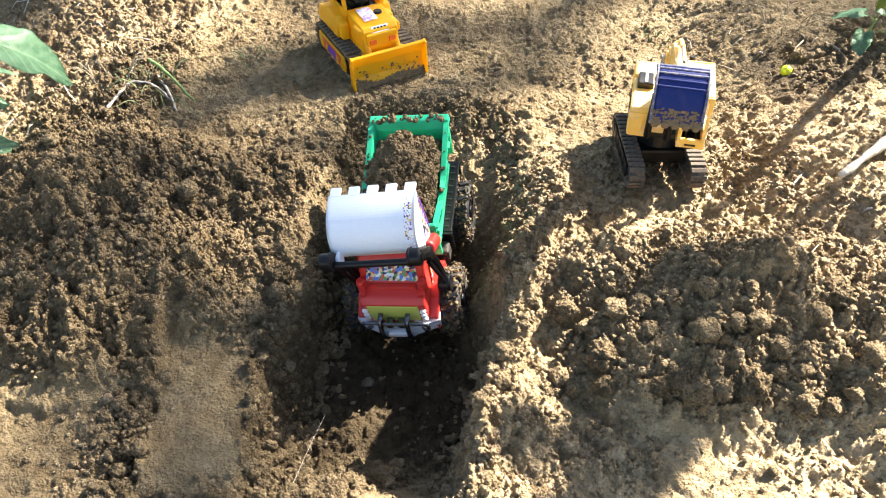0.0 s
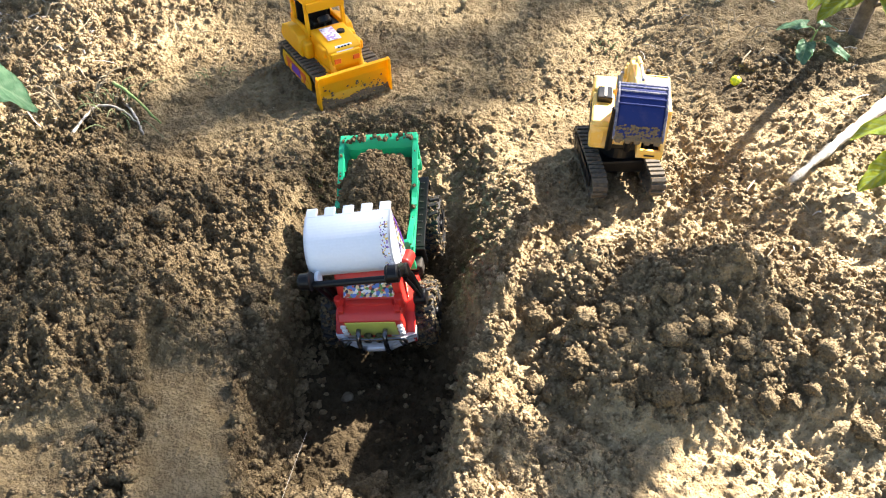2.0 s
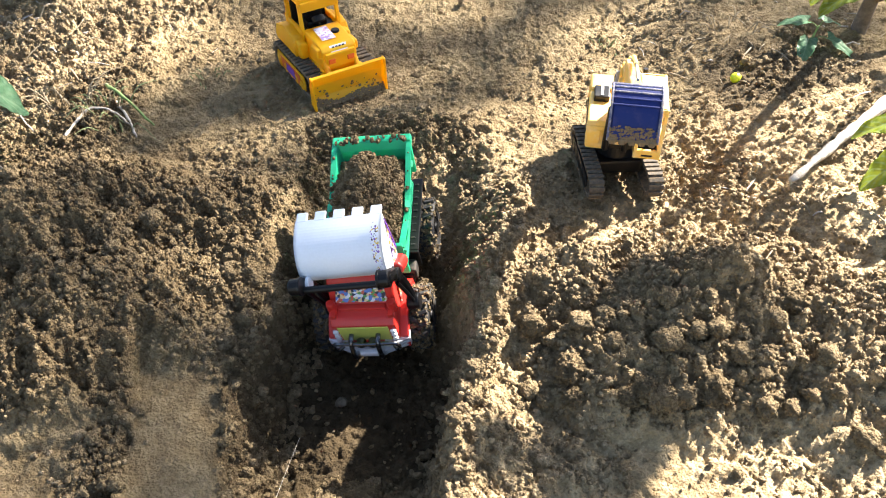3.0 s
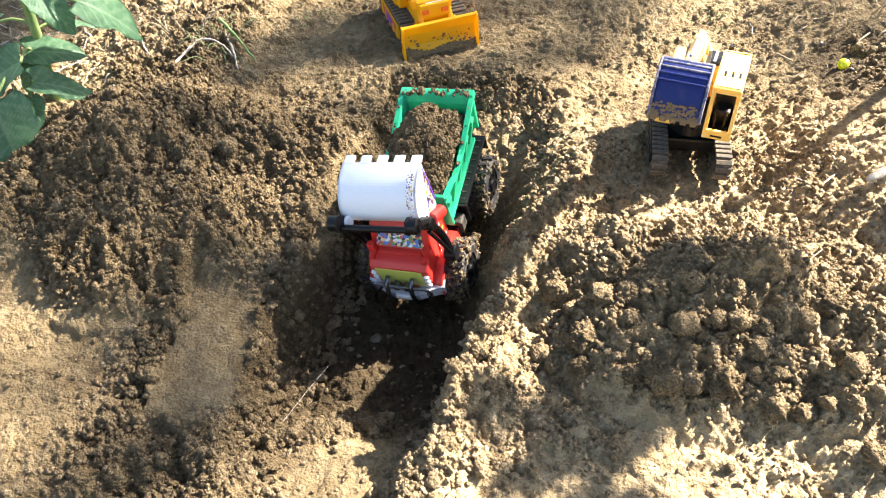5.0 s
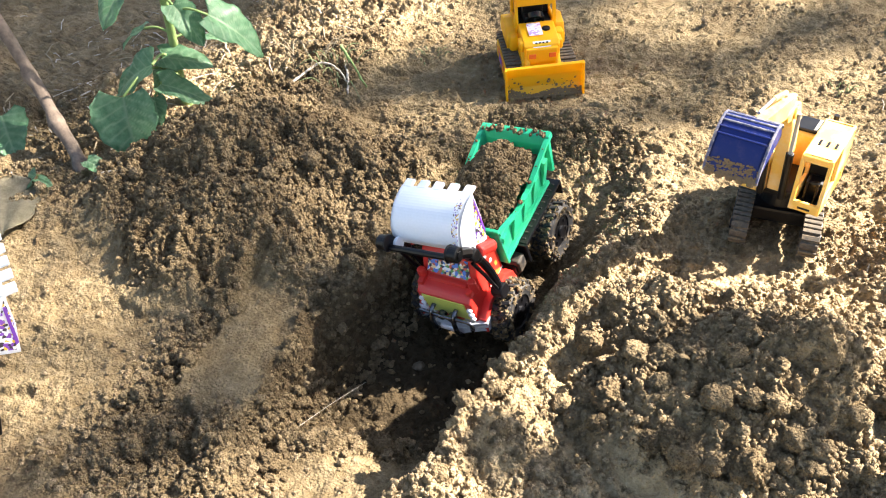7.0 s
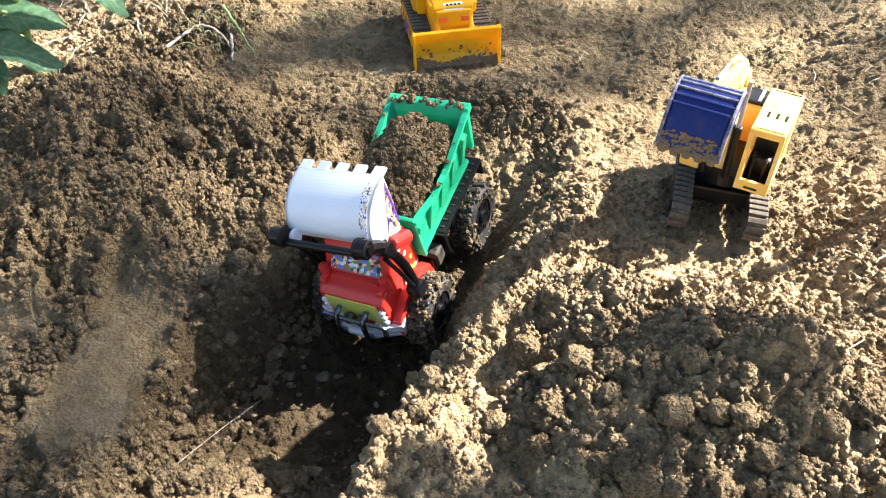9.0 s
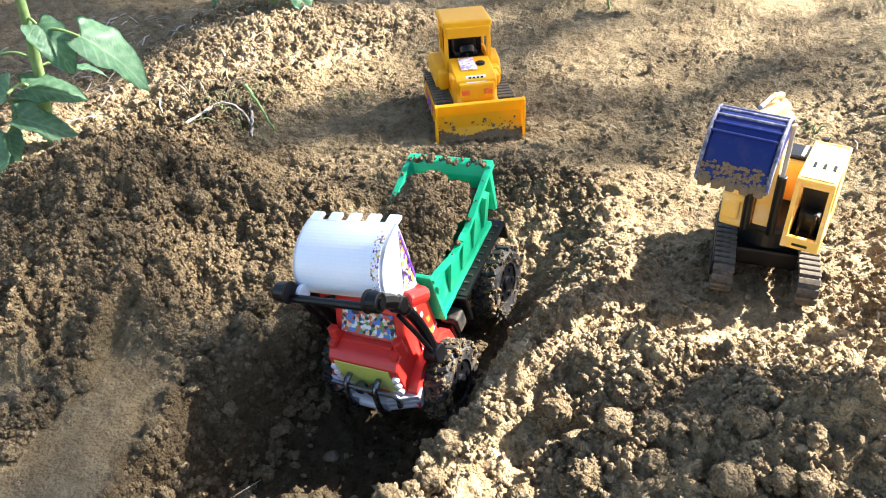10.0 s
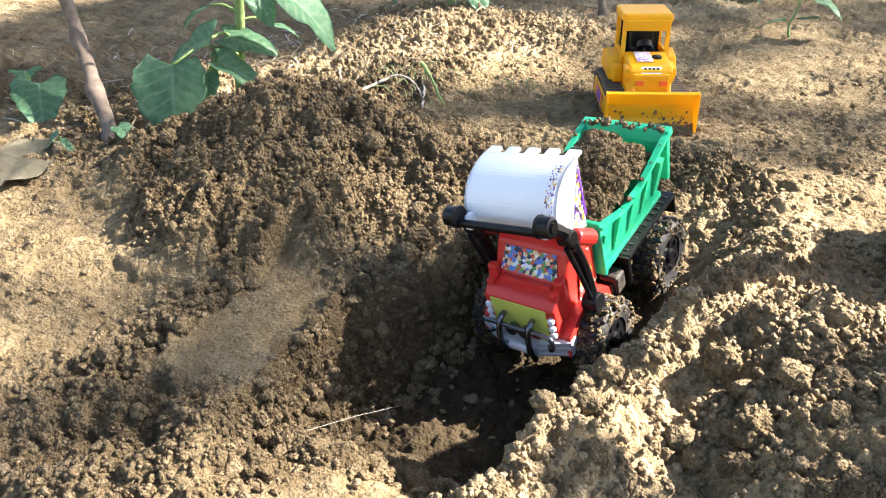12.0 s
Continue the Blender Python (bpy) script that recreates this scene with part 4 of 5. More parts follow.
def soil_load(m):
    """Heaped soil in the tub."""
    xs, ys = np.linspace(-0.047, 0.047, 64), np.linspace(0.097, 0.240, 100)
    gx, gy = np.meshgrid(xs, ys)
    d = np.sqrt((gx / 0.052) ** 2 + ((gy - 0.160) / 0.088) ** 2)
    z = 0.141 + 0.037 * np.clip(1 - d ** 2, 0, 1)
    z = z + 0.008 * vnoise(gx, gy, 60, 31) + 0.003 * knobs(gx, gy, 0.012, 34) + 0.006 * vnoise(gx, gy, 34, 35) + 0.009 * (0.4 - np.abs(vnoise(gx, gy, 110, 32))) + 0.006 * (0.4 - np.abs(vnoise(gx, gy, 220, 33)))
    me = bpy.data.meshes.new("soil_load")
    i = np.arange(gx.size).reshape(gx.shape)
    quads = np.stack([i[:-1, :-1], i[:-1, 1:], i[1:, 1:], i[1:, :-1]], -1).reshape(-1, 4)
    rng = np.random.default_rng(8)
    v, f = ico(1)
    co, fa = [np.stack([gx, gy, z], -1).reshape(-1, 3)], [q for q in quads.tolist()]
    base = gx.size
    for k in range(2200):
        x, y = rng.uniform(-0.044, 0.044), rng.uniform(0.100, 0.237)
        a, b = int((y - 0.097) / 0.143 * 99), int((x + 0.047) / 0.094 * 63)
        r = 0.0014 + 0.0050 * rng.uniform() ** 2.2
        co.append(v * r * (1 + 0.4 * (rng.uniform(0, 1, (len(v), 1)) - 0.5)) * rng.uniform(0.6, 1.3, (1, 3)) + np.array([x, y, z[a, b] + 0.3 * r]))
        fa += (f + base).tolist()
        base += len(v)
    for k in range(70):
        x, y = rng.uniform(-0.050, 0.050), rng.uniform(0.254, 0.265)
        if k % 4 == 0:
            x, y = rng.choice((-0.051, 0.051)), rng.uniform(0.11, 0.25)
        zr = float(np.interp(y, (0.106, 0.142, 0.180, 0.216, 0.246, 0.266), (0.150, 0.139, 0.140, 0.150, 0.158, 0.1625)))
        r = 0.0011 + 0.0030 * rng.uniform() ** 2
        co.append(v * r * (1 + 0.5 * (rng.uniform(0, 1, (len(v), 1)) - 0.5)) + np.array([x, y, zr + 0.5 * r]))
        fa += (f + base).tolist()
        base += len(v)
    me.from_pydata(np.concatenate(co), [], fa)
    me.materials.append(SOIL)
    wet_shade = me.attributes.new("wet_shade", "FLOAT", "POINT")
    wet_shade.data.foreach_set("value", np.full(len(me.vertices), 0.30, dtype=np.float32))
    at = me.attributes.new("loose", "FLOAT", "POINT")
    at.data.foreach_set("value", np.full(len(me.vertices), 1.0, dtype=np.float32))
    ob = new("soil_load", me)
    ob.matrix_world = m
    return tagged(ob, "heap of loose brown soil in the green tub", "soil")


TRUCK_POSE = pose(-0.0448, 0.7011, -0.1023, 14.3, -6.6, -7.0)
truck = build_truck("toy_truck", "red toy truck with green tub and white shovel in trench", RED, TRUCK_POSE)
soil_load(TRUCK_POSE)


def build_loader(m):
    """A blue toy with its shovel raised to the front; it faces -y."""
    t = thing("toy_loader", "blue toy loader with raised white shovel on flat soil", "toy loader", m)
    body = part("body", merge(prism([(0.004, 0.050), (0.002, 0.100), (0.012, 0.112), (0.120, 0.118), (0.160, 0.100), (0.165, 0.050)], -0.042, 0.042, 0.004, 3), rbox(-0.024, 0.024, 0.01, 0.17, 0.035, 0.056, 0.003)), DEEPBLUE, t, "blue plastic body")
    part("bumper", merge(*[rbox(-0.052, 0.052, -0.007, 0.006, 0.060 + 0.006 * k, 0.0645 + 0.006 * k, 0.0015) for k in range(4)], rbox(-0.046, 0.046, -0.003, 0.006, 0.058, 0.086, 0.002)), SILVER, t, "ribbed silver bumper")
    for s in (-1, 1):
        part("lift_arm", merge(tube(smooth_path([(s * 0.047, 0.110, 0.112), (s * 0.049, 0.080, 0.160), (s * 0.049, 0.040, 0.190)], 6), 0.0075, 8), rod((s * 0.040, 0.036, 0.186), (s * 0.058, 0.036, 0.186), 0.0115, None, 18, 0.002)), RED, t, "red plastic lift arm")
        part("hose", tube(smooth_path([(s * 0.050, 0.048, 0.090), (s * 0.052, 0.038, 0.125), (s * 0.050, 0.040, 0.175)], 5), 0.0028, 8), BLACK, t)
        for y in (0.05, 0.14):
            part("wheel", merge(rod((s * 0.046, y, 0.036), (s * 0.072, y, 0.036), 0.036, None, 28, 0.006), rod((s * 0.060, y, 0.036), (s * 0.074, y, 0.036), 0.018, None, 20, 0.002)), RUBBER, t)
    for o in t.children:
        if o.name.split(".")[0] in ("body", "bumper", "wheel"):
            o.matrix_basis = pose(0, 0.098, 0)
    build_shovel(t, -1, 0.014)
    return t


build_loader(pose(-0.384, 0.347, 0.0, 0, 0, 146))


# ---- toy bulldozer ----
def track_loop(y0, y1, r, width, lugs, lug_h):
    """An endless track round two wheels at y0 and y1, with cross lugs; its lowest point is z = 0."""
    r0 = r - lug_h
    path = []
    for k in range(13):
        a = math.pi / 2 + math.pi * k / 12
        path.append((y0 + r0 * math.cos(a), r + r0 * math.sin(a)))
    for k in range(13):
        a = -math.pi / 2 + math.pi * k / 12
        path.append((y1 + r0 * math.cos(a), r + r0 * math.sin(a)))
    bm = bmesh.new()
    inner = [((y - (y0 + y1) / 2) * 0.94 + (y0 + y1) / 2, (z - r) * 0.80 + r) for y, z in path]
    rows = [[bm.verts.new((sx * width / 2, y, z)) for sx, (y, z) in ((-1, o), (1, o), (1, q), (-1, q))] for o, q in zip(path, inner)]
    for i in range(len(rows)):
        a, b = rows[i], rows[(i + 1) % len(rows)]
        for k in range(4):
            bm.faces.new((a[k], b[k], b[(k + 1) % 4], a[(k + 1) % 4]))
    bmesh.ops.recalc_face_normals(bm, faces=bm.faces[:])
    seg = [(Vector((0, *path[i])), Vector((0, *path[(i + 1) % len(path)]))) for i in range(len(path))]
    total = sum((b - a).length for a, b in seg)
    shoe = rbox(-width / 2 - 0.0008, width / 2 + 0.0008, -total / lugs * 0.34, total / lugs * 0.34, 0, lug_h, 0.0006, 1)
    places = []
    for k in range(lugs):
        d = total * k / lugs
        for a, b in seg:
            ln = (b - a).length
            if d <= ln:
                break
            d -= ln
        p, tdir = a.lerp(b, d / max(ln, 1e-9)), (b - a).normalized()
        nrm = Vector((0, -tdir.z, tdir.y))
        if nrm.dot(p - Vector((0, (y0 + y1) / 2, r))) < 0:
            nrm = -nrm
        rot = Matrix((Vector((1, 0, 0)) * (1 if nrm.cross(tdir).x < 0 else -1), tdir, nrm)).transposed()
        places.append(Matrix.Translation(p) @ rot.to_4x4())
    return bm, shoe, places


def track_pair(t, loop, half, label):
    """Two alike tracks with their shoes, half metres out from the middle."""
    bm, shoe, places = loop
    out, like = [], None
    for s in (-1, 1):
        tr = part("track", bm, TREAD, t, label) if s < 0 else shared("track", out[0], t, Matrix())
        tr.matrix_basis = pose(s * half, 0, 0)
        tr["label"] = label
        out.append(tr)
        for m in places:
            if like is None:
                like = part("track_shoe", shoe, TREAD, tr)
                like.matrix_basis = m
            else:
                shared("track_shoe", like, tr, m)
    return out


def build_bulldozer(m):
    """The blade's foot is at y = 0, z = 0; it faces -y."""
    t = thing("toy_bulldozer", "yellow plastic toy bulldozer with a muddy blade, on flat soil", "toy bulldozer", m)
    tr, t2 = track_pair(t, track_loop(0.045, 0.170, 0.024, 0.026, 34, 0.0035), 0.047, "dusty black rubber track")
    for s, o in ((-1, tr), (1, t2)):
        part("track_guard", prism([(0.050, 0.010), (0.046, 0.024), (0.052, 0.037), (0.166, 0.037), (0.172, 0.024), (0.166, 0.010)], s * 0.0125, s * 0.0150, 0.001), YELLOW, o)
        part("foil", plate([(s * 0.0154, 0.065, 0.014), (s * 0.0154, 0.150, 0.014), (s * 0.0154, 0.150, 0.033), (s * 0.0154, 0.065, 0.033)], 0.0006 * s), ORANGE, o, "orange foil strip")
        part("foil_mark", plate([(s * 0.0162, 0.085, 0.016), (s * 0.0162, 0.128, 0.016), (s * 0.0162, 0.122, 0.031), (s * 0.0162, 0.090, 0.031)], 0.0005 * s), PURPLE, o, "purple foil mark")
        for y in (0.06, 0.085, 0.108, 0.130, 0.155):
            part("road_wheel", rod((s * 0.013, y, 0.018), (s * 0.0165, y, 0.018), 0.0085, None, 14, 0.001), YELLOW, o)
    body = part("body", merge(rbox(-0.034, 0.034, 0.03, 0.185, 0.022, 0.050, 0.004), prism([(0.030, 0.045), (0.029, 0.082), (0.036, 0.088), (0.100, 0.094), (0.100, 0.045)], -0.031, 0.031, 0.003, 3)), YELLOW, t)
    part("grille", merge(rbox(-0.027, 0.027, 0.024, 0.034, 0.052, 0.079, 0.003)), YELLOW, body)
    for s in (-1, 1):
        part("headlamp", rbox(s * 0.017 - 0.006, s * 0.017 + 0.006, 0.0222, 0.026, 0.062, 0.070, 0.001), ORANGE, body, "orange square lamp")
        part("side_box", rbox(min(s * 0.032, s * 0.048), max(s * 0.032, s * 0.048), 0.085, 0.140, 0.048, 0.078, 0.006, 3), YELLOW, body)
        part("fender", prism([(0.098, 0.049), (0.098, 0.066), (0.108, 0.084), (0.140, 0.090), (0.180, 0.078), (0.190, 0.060), (0.186, 0.049)], s * 0.030, s * 0.052, 0.003, 2), YELLOW, body)
        part("lift_arm", merge(prism([(0.012, 0.018), (0.010, 0.040), (0.030, 0.046), (0.090, 0.034), (0.090, 0.020)], s * 0.033, s * 0.0338 + s * 0.004, 0.001), rod((s * 0.026, 0.040, 0.074), (s * 0.026, 0.014, 0.038), 0.0045, None, 12)), YELLOW, t)
        part("shoulder", rbox(min(s * 0.026, s * 0.037), max(s * 0.026, s * 0.037), 0.034, 0.062, 0.070, 0.086, 0.004, 3), YELLOW, body)
    part("cap", rod((0.014, 0.072, 0.090), (0.014, 0.072, 0.0945), 0.0075, 0.007, 18, 0.001), BLACK, body, "black filler cap")
    part("bonnet_foil", plate([(-0.018, 0.052, 0.0906), (0.006, 0.052, 0.0906), (0.006, 0.092, 0.0942), (-0.018, 0.092, 0.0942)], 0.0006), PINK, body, "pale pink picture foil")
    part("name_foil", plate([(-0.015, 0.0283, 0.0795), (0.015, 0.0283, 0.0795), (0.015, 0.0348, 0.0880), (-0.015, 0.0348, 0.0880)], -0.0006), LAMPW, body, "white strip with dark bars")
    for k in range(4):
        part("name_bar", plate([(-0.011 + 0.006 * k, 0.0295, 0.0815), (-0.007 + 0.006 * k, 0.0295, 0.0815), (-0.007 + 0.006 * k, 0.0335, 0.0865), (-0.011 + 0.006 * k, 0.0335, 0.0865)], -0.0009), BLACK, body)
    # cab: four posts, roof and half walls round a dark inside
    posts = []
    for s in (-1, 1):
        for y in (0.100, 0.160):
            posts.append(prism([(y - 0.004, 0.085), (y - 0.001 + 0.002, 0.142), (y + 0.006, 0.142), (y + 0.005, 0.085)], s * 0.030, s * 0.036, 0.001))
    cab = part("cab", rbox(-0.036, 0.036, 0.155, 0.166, 0.050, 0.120, 0.003), YELLOW, t)
    for post in posts:
        part("post", post, YELLOW, cab)
    for s in (-1, 1):
        part("side_panel", rbox(min(s * 0.031, s * 0.036), max(s * 0.031, s * 0.036), 0.099, 0.160, 0.050, 0.094, 0.002), YELLOW, cab)
    part("roof", merge(rbox(-0.038, 0.038, 0.096, 0.170, 0.138, 0.151, 0.005, 3), rbox(-0.034, 0.034, 0.092, 0.1, 0.126, 0.142, 0.002)), YELLOW, cab)
    part("seat", merge(rbox(-0.018, 0.018, 0.130, 0.150, 0.085, 0.125, 0.004), rbox(-0.018, 0.018, 0.112, 0.140, 0.085, 0.098, 0.004), rbox(-0.0305, 0.0305, 0.10, 0.157, 0.080, 0.086, 0.001), rbox(-0.0305, 0.0305, 0.150, 0.1555, 0.085, 0.138, 0.001)), BLACK, cab)
    part("steering_wheel", merge(rod((0, 0.104, 0.098), (0, 0.110, 0.106), 0.011, None, 18, 0.001), rod((0, 0.103, 0.086), (0, 0.107, 0.102), 0.002)), BLACK, cab)
    part("rear_box", rbox(-0.030, 0.030, 0.164, 0.192, 0.048, 0.090, 0.005, 3), YELLOW, body)
    # blade
    prof = [(0.002, 0.0), (0.010, 0.018), (0.010, 0.038), (0.000, 0.057), (0.004, 0.060), (0.016, 0.040), (0.016, 0.016), (0.008, 0.0)]
    blade = part("blade", prism(prof, -0.066, 0.066, 0.001), YELLOW, t)
    for s in (-1, 1):
        part("end_plate", prism([(-0.004, 0.0), (-0.003, 0.058), (0.006, 0.060), (0.014, 0.002)], s * 0.064, s * 0.0675, 0.001), YELLOW, blade)
    for k in range(9):
        part("tooth", rbox(-0.060 + 0.0150 * k - 0.004, -0.060 + 0.0150 * k + 0.004, -0.001, 0.006, -0.004, 0.003, 0.001, 1), MUD, blade)
    rng = np.random.default_rng(3)
    v, f = ico(1)
    co, fa, base = [], [], 0
    for k in range(1100):
        x = rng.uniform(-0.064, 0.064)
        h = (0.004 + 0.006 * abs(x / 0.064) + 0.006 * math.sin(41 * x + 1) ** 2) * rng.uniform() ** 1.2 + (0.022 * rng.uniform() if rng.uniform() < 0.05 else 0)
        y = np.interp(h, (0, 0.018, 0.038, 0.057), (0.001, 0.009, 0.009, 0.0))
        r = 0.0008 + 0.0014 * rng.uniform() ** 2
        co.append(v * r * np.array([1.4, 0.4, 1.1]) * (1 + 0.5 * (rng.uniform(0, 1, (len(v), 1)) - 0.5)) + np.array([x, y, h]))
        fa.append(f + base)
        base += len(v)
    me = bpy.data.meshes.new("mud")
    me.from_pydata(np.concatenate(co), [], np.concatenate(fa))
    me.materials.append(MUD)
    mud = new("mud", me)
    mud.parent = blade
    mud["label"] = "crust of brown soil on the blade"
    return t


build_bulldozer(pose(-0.0874, 1.1853, 0.0068, -1.4, -0.5, 27.6))


# ---- toy excavator ----
def build_excavator(m, slew):
    """Centre of the tracks at the origin; it faces -y, its upper body turned by slew degrees."""
    t = thing("toy_excavator", "dusty yellow toy excavator, navy bucket raised, on soil", "toy excavator", m)
    tr, t2 = track_pair(t, track_loop(-0.070, 0.048, 0.019, 0.020, 34, 0.003), 0.0425, "dusty black crawler track")
    for s, o in ((-1, tr), (1, t2)):
        part("track_frame", rbox(-0.0120 if s < 0 else 0.0085, -0.0085 if s < 0 else 0.0120, -0.062, 0.044, 0.010, 0.028, 0.003), BLACK, o)
        for y in (-0.06, -0.038, -0.016, 0.006, 0.026, 0.044):
            part("road_wheel", rod((s * 0.0100, y, 0.018), (s * 0.0130, y, 0.018), 0.0080, None, 14, 0.001), BLACK, o)
    part("undercarriage", merge(rbox(-0.034, 0.034, -0.035, 0.035, 0.012, 0.034, 0.004), rod((0, 0, 0.03), (0, 0, 0.056), 0.030, 0.026, 28, 0.002)), BLACK, t)
    up = pose(0.004, 0.003, 0, 0, 0, slew)

    def top(name, bm, material, parent=None, label=""):
        o = part(name, bm, material, parent or t, label)
        if parent is None:
            o.matrix_basis = up
        return o

    house = top("house", merge(rbox(-0.050, -0.018, -0.050, 0.040, 0.060, 0.107, 0.005, 3), prism([(0.028, 0.060), (0.028, 0.112), (0.062, 0.114), (0.080, 0.104), (0.084, 0.085), (0.078, 0.060)], -0.050, 0.050, 0.006, 3)), CREAM, None, "yellow upper body caked with dust")
    top("base_plate", rbox(-0.047, 0.050, -0.036, 0.072, 0.053, 0.064, 0.003), BLACK, house)
    top("step_box", merge(rbox(-0.049, -0.030, -0.053, -0.042, 0.070, 0.094, 0.003), rbox(-0.051, -0.022, -0.052, -0.040, 0.092, 0.100, 0.002)), CREAM, house)
    for k in range(5):
        top("vent", rbox(-0.0510, -0.0495, -0.030 + 0.012 * k, -0.022 + 0.012 * k, 0.074, 0.098, 0.0005, 1), BLACK, house)
    for x0, x1, y0, y1 in ((-0.044, -0.022, 0.000, 0.030), (-0.016, 0.034, 0.034, 0.066)):
        cover = top("engine_cover", rbox(x0, x1, y0, y1, 0.104, 0.1165, 0.002), BLACK, house, "black engine cover")
        top("chrome_strip", rbox((x0 + x1) / 2 - 0.002, (x0 + x1) / 2 + 0.002, y0 + 0.002, y1 - 0.002, 0.1162, 0.1175, 0.0004, 1), CHROME, cover)
    top("exhaust", rod((0.026, 0.056, 0.110), (0.026, 0.056, 0.134), 0.0035, None, 10), BLACK, house)
    # cab: a frame round a dark inside
    x0, x1, y0, y1, z0, z1 = 0.018, 0.055, -0.062, 0.034, 0.060, 0.140
    bars = [rbox(x0, x1, y0, y0 + 0.005, z0, z0 + 0.014, 0.002), rbox(x0, x1, y0 + 0.004, y0 + 0.010, z1 - 0.010, z1, 0.002), rbox(x0, x1, y0 + 0.003, y1, z1 - 0.006, z1, 0.003), rbox(x0, x1, y1 - 0.008, y1, z0, z1, 0.002), rbox(x0 + 0.004, x1 - 0.004, -0.012, y1 - 0.006, z0 + 0.02, z1 - 0.004, 0.001)]
    for x in (x0, x1 - 0.005):
        bars.append(prism([(y0, z0), (y0 + 0.004, z1 - 0.002), (y0 + 0.010, z1 - 0.002), (y0 + 0.006, z0)], x, x + 0.005, 0.001))
        bars.append(rbox(x, x + 0.005, y0 + 0.001, y1, z0, z0 + 0.026, 0.001))
        bars.append(rbox(x, x + 0.005, -0.016, y1, z0, z1 - 0.001, 0.001))
    cab = top("cab", bars[4], CREAM)
    for bar_name, bar in zip(("front_sill", "front_lintel", "roof", "rear_wall"), bars[:4]):
        top(bar_name, bar, CREAM, cab)
    for k, bar in enumerate(bars[5:]):
        top(("post", "lower_panel", "side_panel")[k % 3], bar, CREAM, cab)
    top("seat", merge(rbox(x0 + 0.008, x1 - 0.008, -0.036, -0.016, z0 + 0.006, z0 + 0.030, 0.004), rbox(x0 + 0.0055, x1 - 0.0055, -0.0175, -0.0125, z0 + 0.01, z1 - 0.007, 0.001), rbox(x0 + 0.005, x1 - 0.005, y0 + 0.006, -0.012, z0 + 0.001, z0 + 0.008, 0.001)), BLACK, cab)
    for x in (x0 + 0.012, x1 - 0.012):
        top("lever", rod((x, -0.046, z0 + 0.006), (x, -0.043, z0 + 0.034), 0.0016, None, 8), BLACK, cab)
    for k in range(3):
        top("roof_slot", rbox(x0 + 0.009 + 0.0095 * k, x0 + 0.012 + 0.0095 * k, -0.030, -0.018, z1 - 0.0008, z1 + 0.0008, 0.0002, 1), BLACK, cab)
    top("sill_slot", rbox(x0 + 0.011, x1 - 0.011, y0 - 0.0006, y0 + 0.001, z0 + 0.004, z0 + 0.007, 0.0003, 1), BLACK, cab)
    # arm
    bx = -0.008
    boom = top("boom", prism([(-0.012, 0.066), (-0.044, 0.066), (-0.048, 0.120), (-0.058, 0.170), (-0.070, 0.186), (-0.090, 0.195), (-0.095, 0.205), (-0.086, 0.209), (-0.060, 0.207), (-0.042, 0.198), (-0.028, 0.168), (-0.020, 0.140), (-0.006, 0.090)], bx - 0.0085, bx + 0.0085, 0.0025), CREAM, None, "cranked yellow boom")
    for s in (-1, 1):
        top("boss", rod((bx + s * 0.0080, -0.068, 0.198), (bx + s * 0.0115, -0.068, 0.198), 0.0075, None, 16, 0.001), CREAM, boom)
        ram = top("boom_ram", rod((bx + s * 0.0135, -0.052, 0.064), (bx + s * 0.0135, -0.064, 0.140), 0.0048, None, 12, 0.001), BLACK)
        top("piston", rod((bx + s * 0.0135, -0.064, 0.139), (bx + s * 0.0135, -0.068, 0.198), 0.0024, None, 10), CHROME, ram)
    stick_part = top("stick", prism([(-0.072, 0.196), (-0.066, 0.216), (-0.084, 0.226), (-0.192, 0.253), (-0.200, 0.249), (-0.200, 0.240), (-0.188, 0.234), (-0.100, 0.204)], bx - 0.0070, bx + 0.0070, 0.002), CREAM)
    for a, mid, c in (((-0.050, 0.208), (-0.072, 0.220), (-0.094, 0.231)), ((-0.096, 0.236), (-0.146, 0.254), (-0.194, 0.263))):
        ram = top("arm_ram", rod((bx, *a), (bx, *mid), 0.0030, None, 12, 0.001), CREAM, stick_part)
        top("piston", rod((bx, *mid), (bx, *c), 0.0018, None, 10), CHROME, stick_part)
    # bucket, its back to the front
    prof = smooth_path([(0, -0.194, 0.244), (0, -0.202, 0.261), (0, -0.216, 0.266), (0, -0.232, 0.258), (0, -0.244, 0.243), (0, -0.252, 0.228), (0, -0.254, 0.221)], 5)
    hw = 0.0265
    bm = bmesh.new()
    grid = [[bm.verts.new((x, p.y, p.z)) for x in np.linspace(-hw, hw, 9)] for p in prof]
    for a, b in zip(grid, grid[1:]):
        for k in range(8):
            bm.faces.new((a[k], a[k + 1], b[k + 1], b[k]))
    bmesh.ops.recalc_face_normals(bm, faces=bm.faces[:])
    bmesh.ops.solidify(bm, geom=bm.faces[:], thickness=0.003)
    cheeks = []
    for s in (-1, 1):
        g = bmesh.new()
        a = [g.verts.new((s * hw, p.y, p.z)) for p in prof]
        b = [g.verts.new((s * (hw - 0.003), p.y, p.z)) for p in prof]
        g.faces.new(a)
        g.faces.new(b[::-1])
        for i in range(len(a)):
            j = (i + 1) % len(a)
            g.faces.new((a[i], a[j], b[j], b[i]))
        bmesh.ops.recalc_face_normals(g, faces=g.faces[:])
        cheeks.append(g)
    bucket = part("bucket", merge(bm, *cheeks), BLUE, t, "navy blue digging bucket edged with mud")
    bucket.matrix_basis = up @ pose(bx, 0, 0)
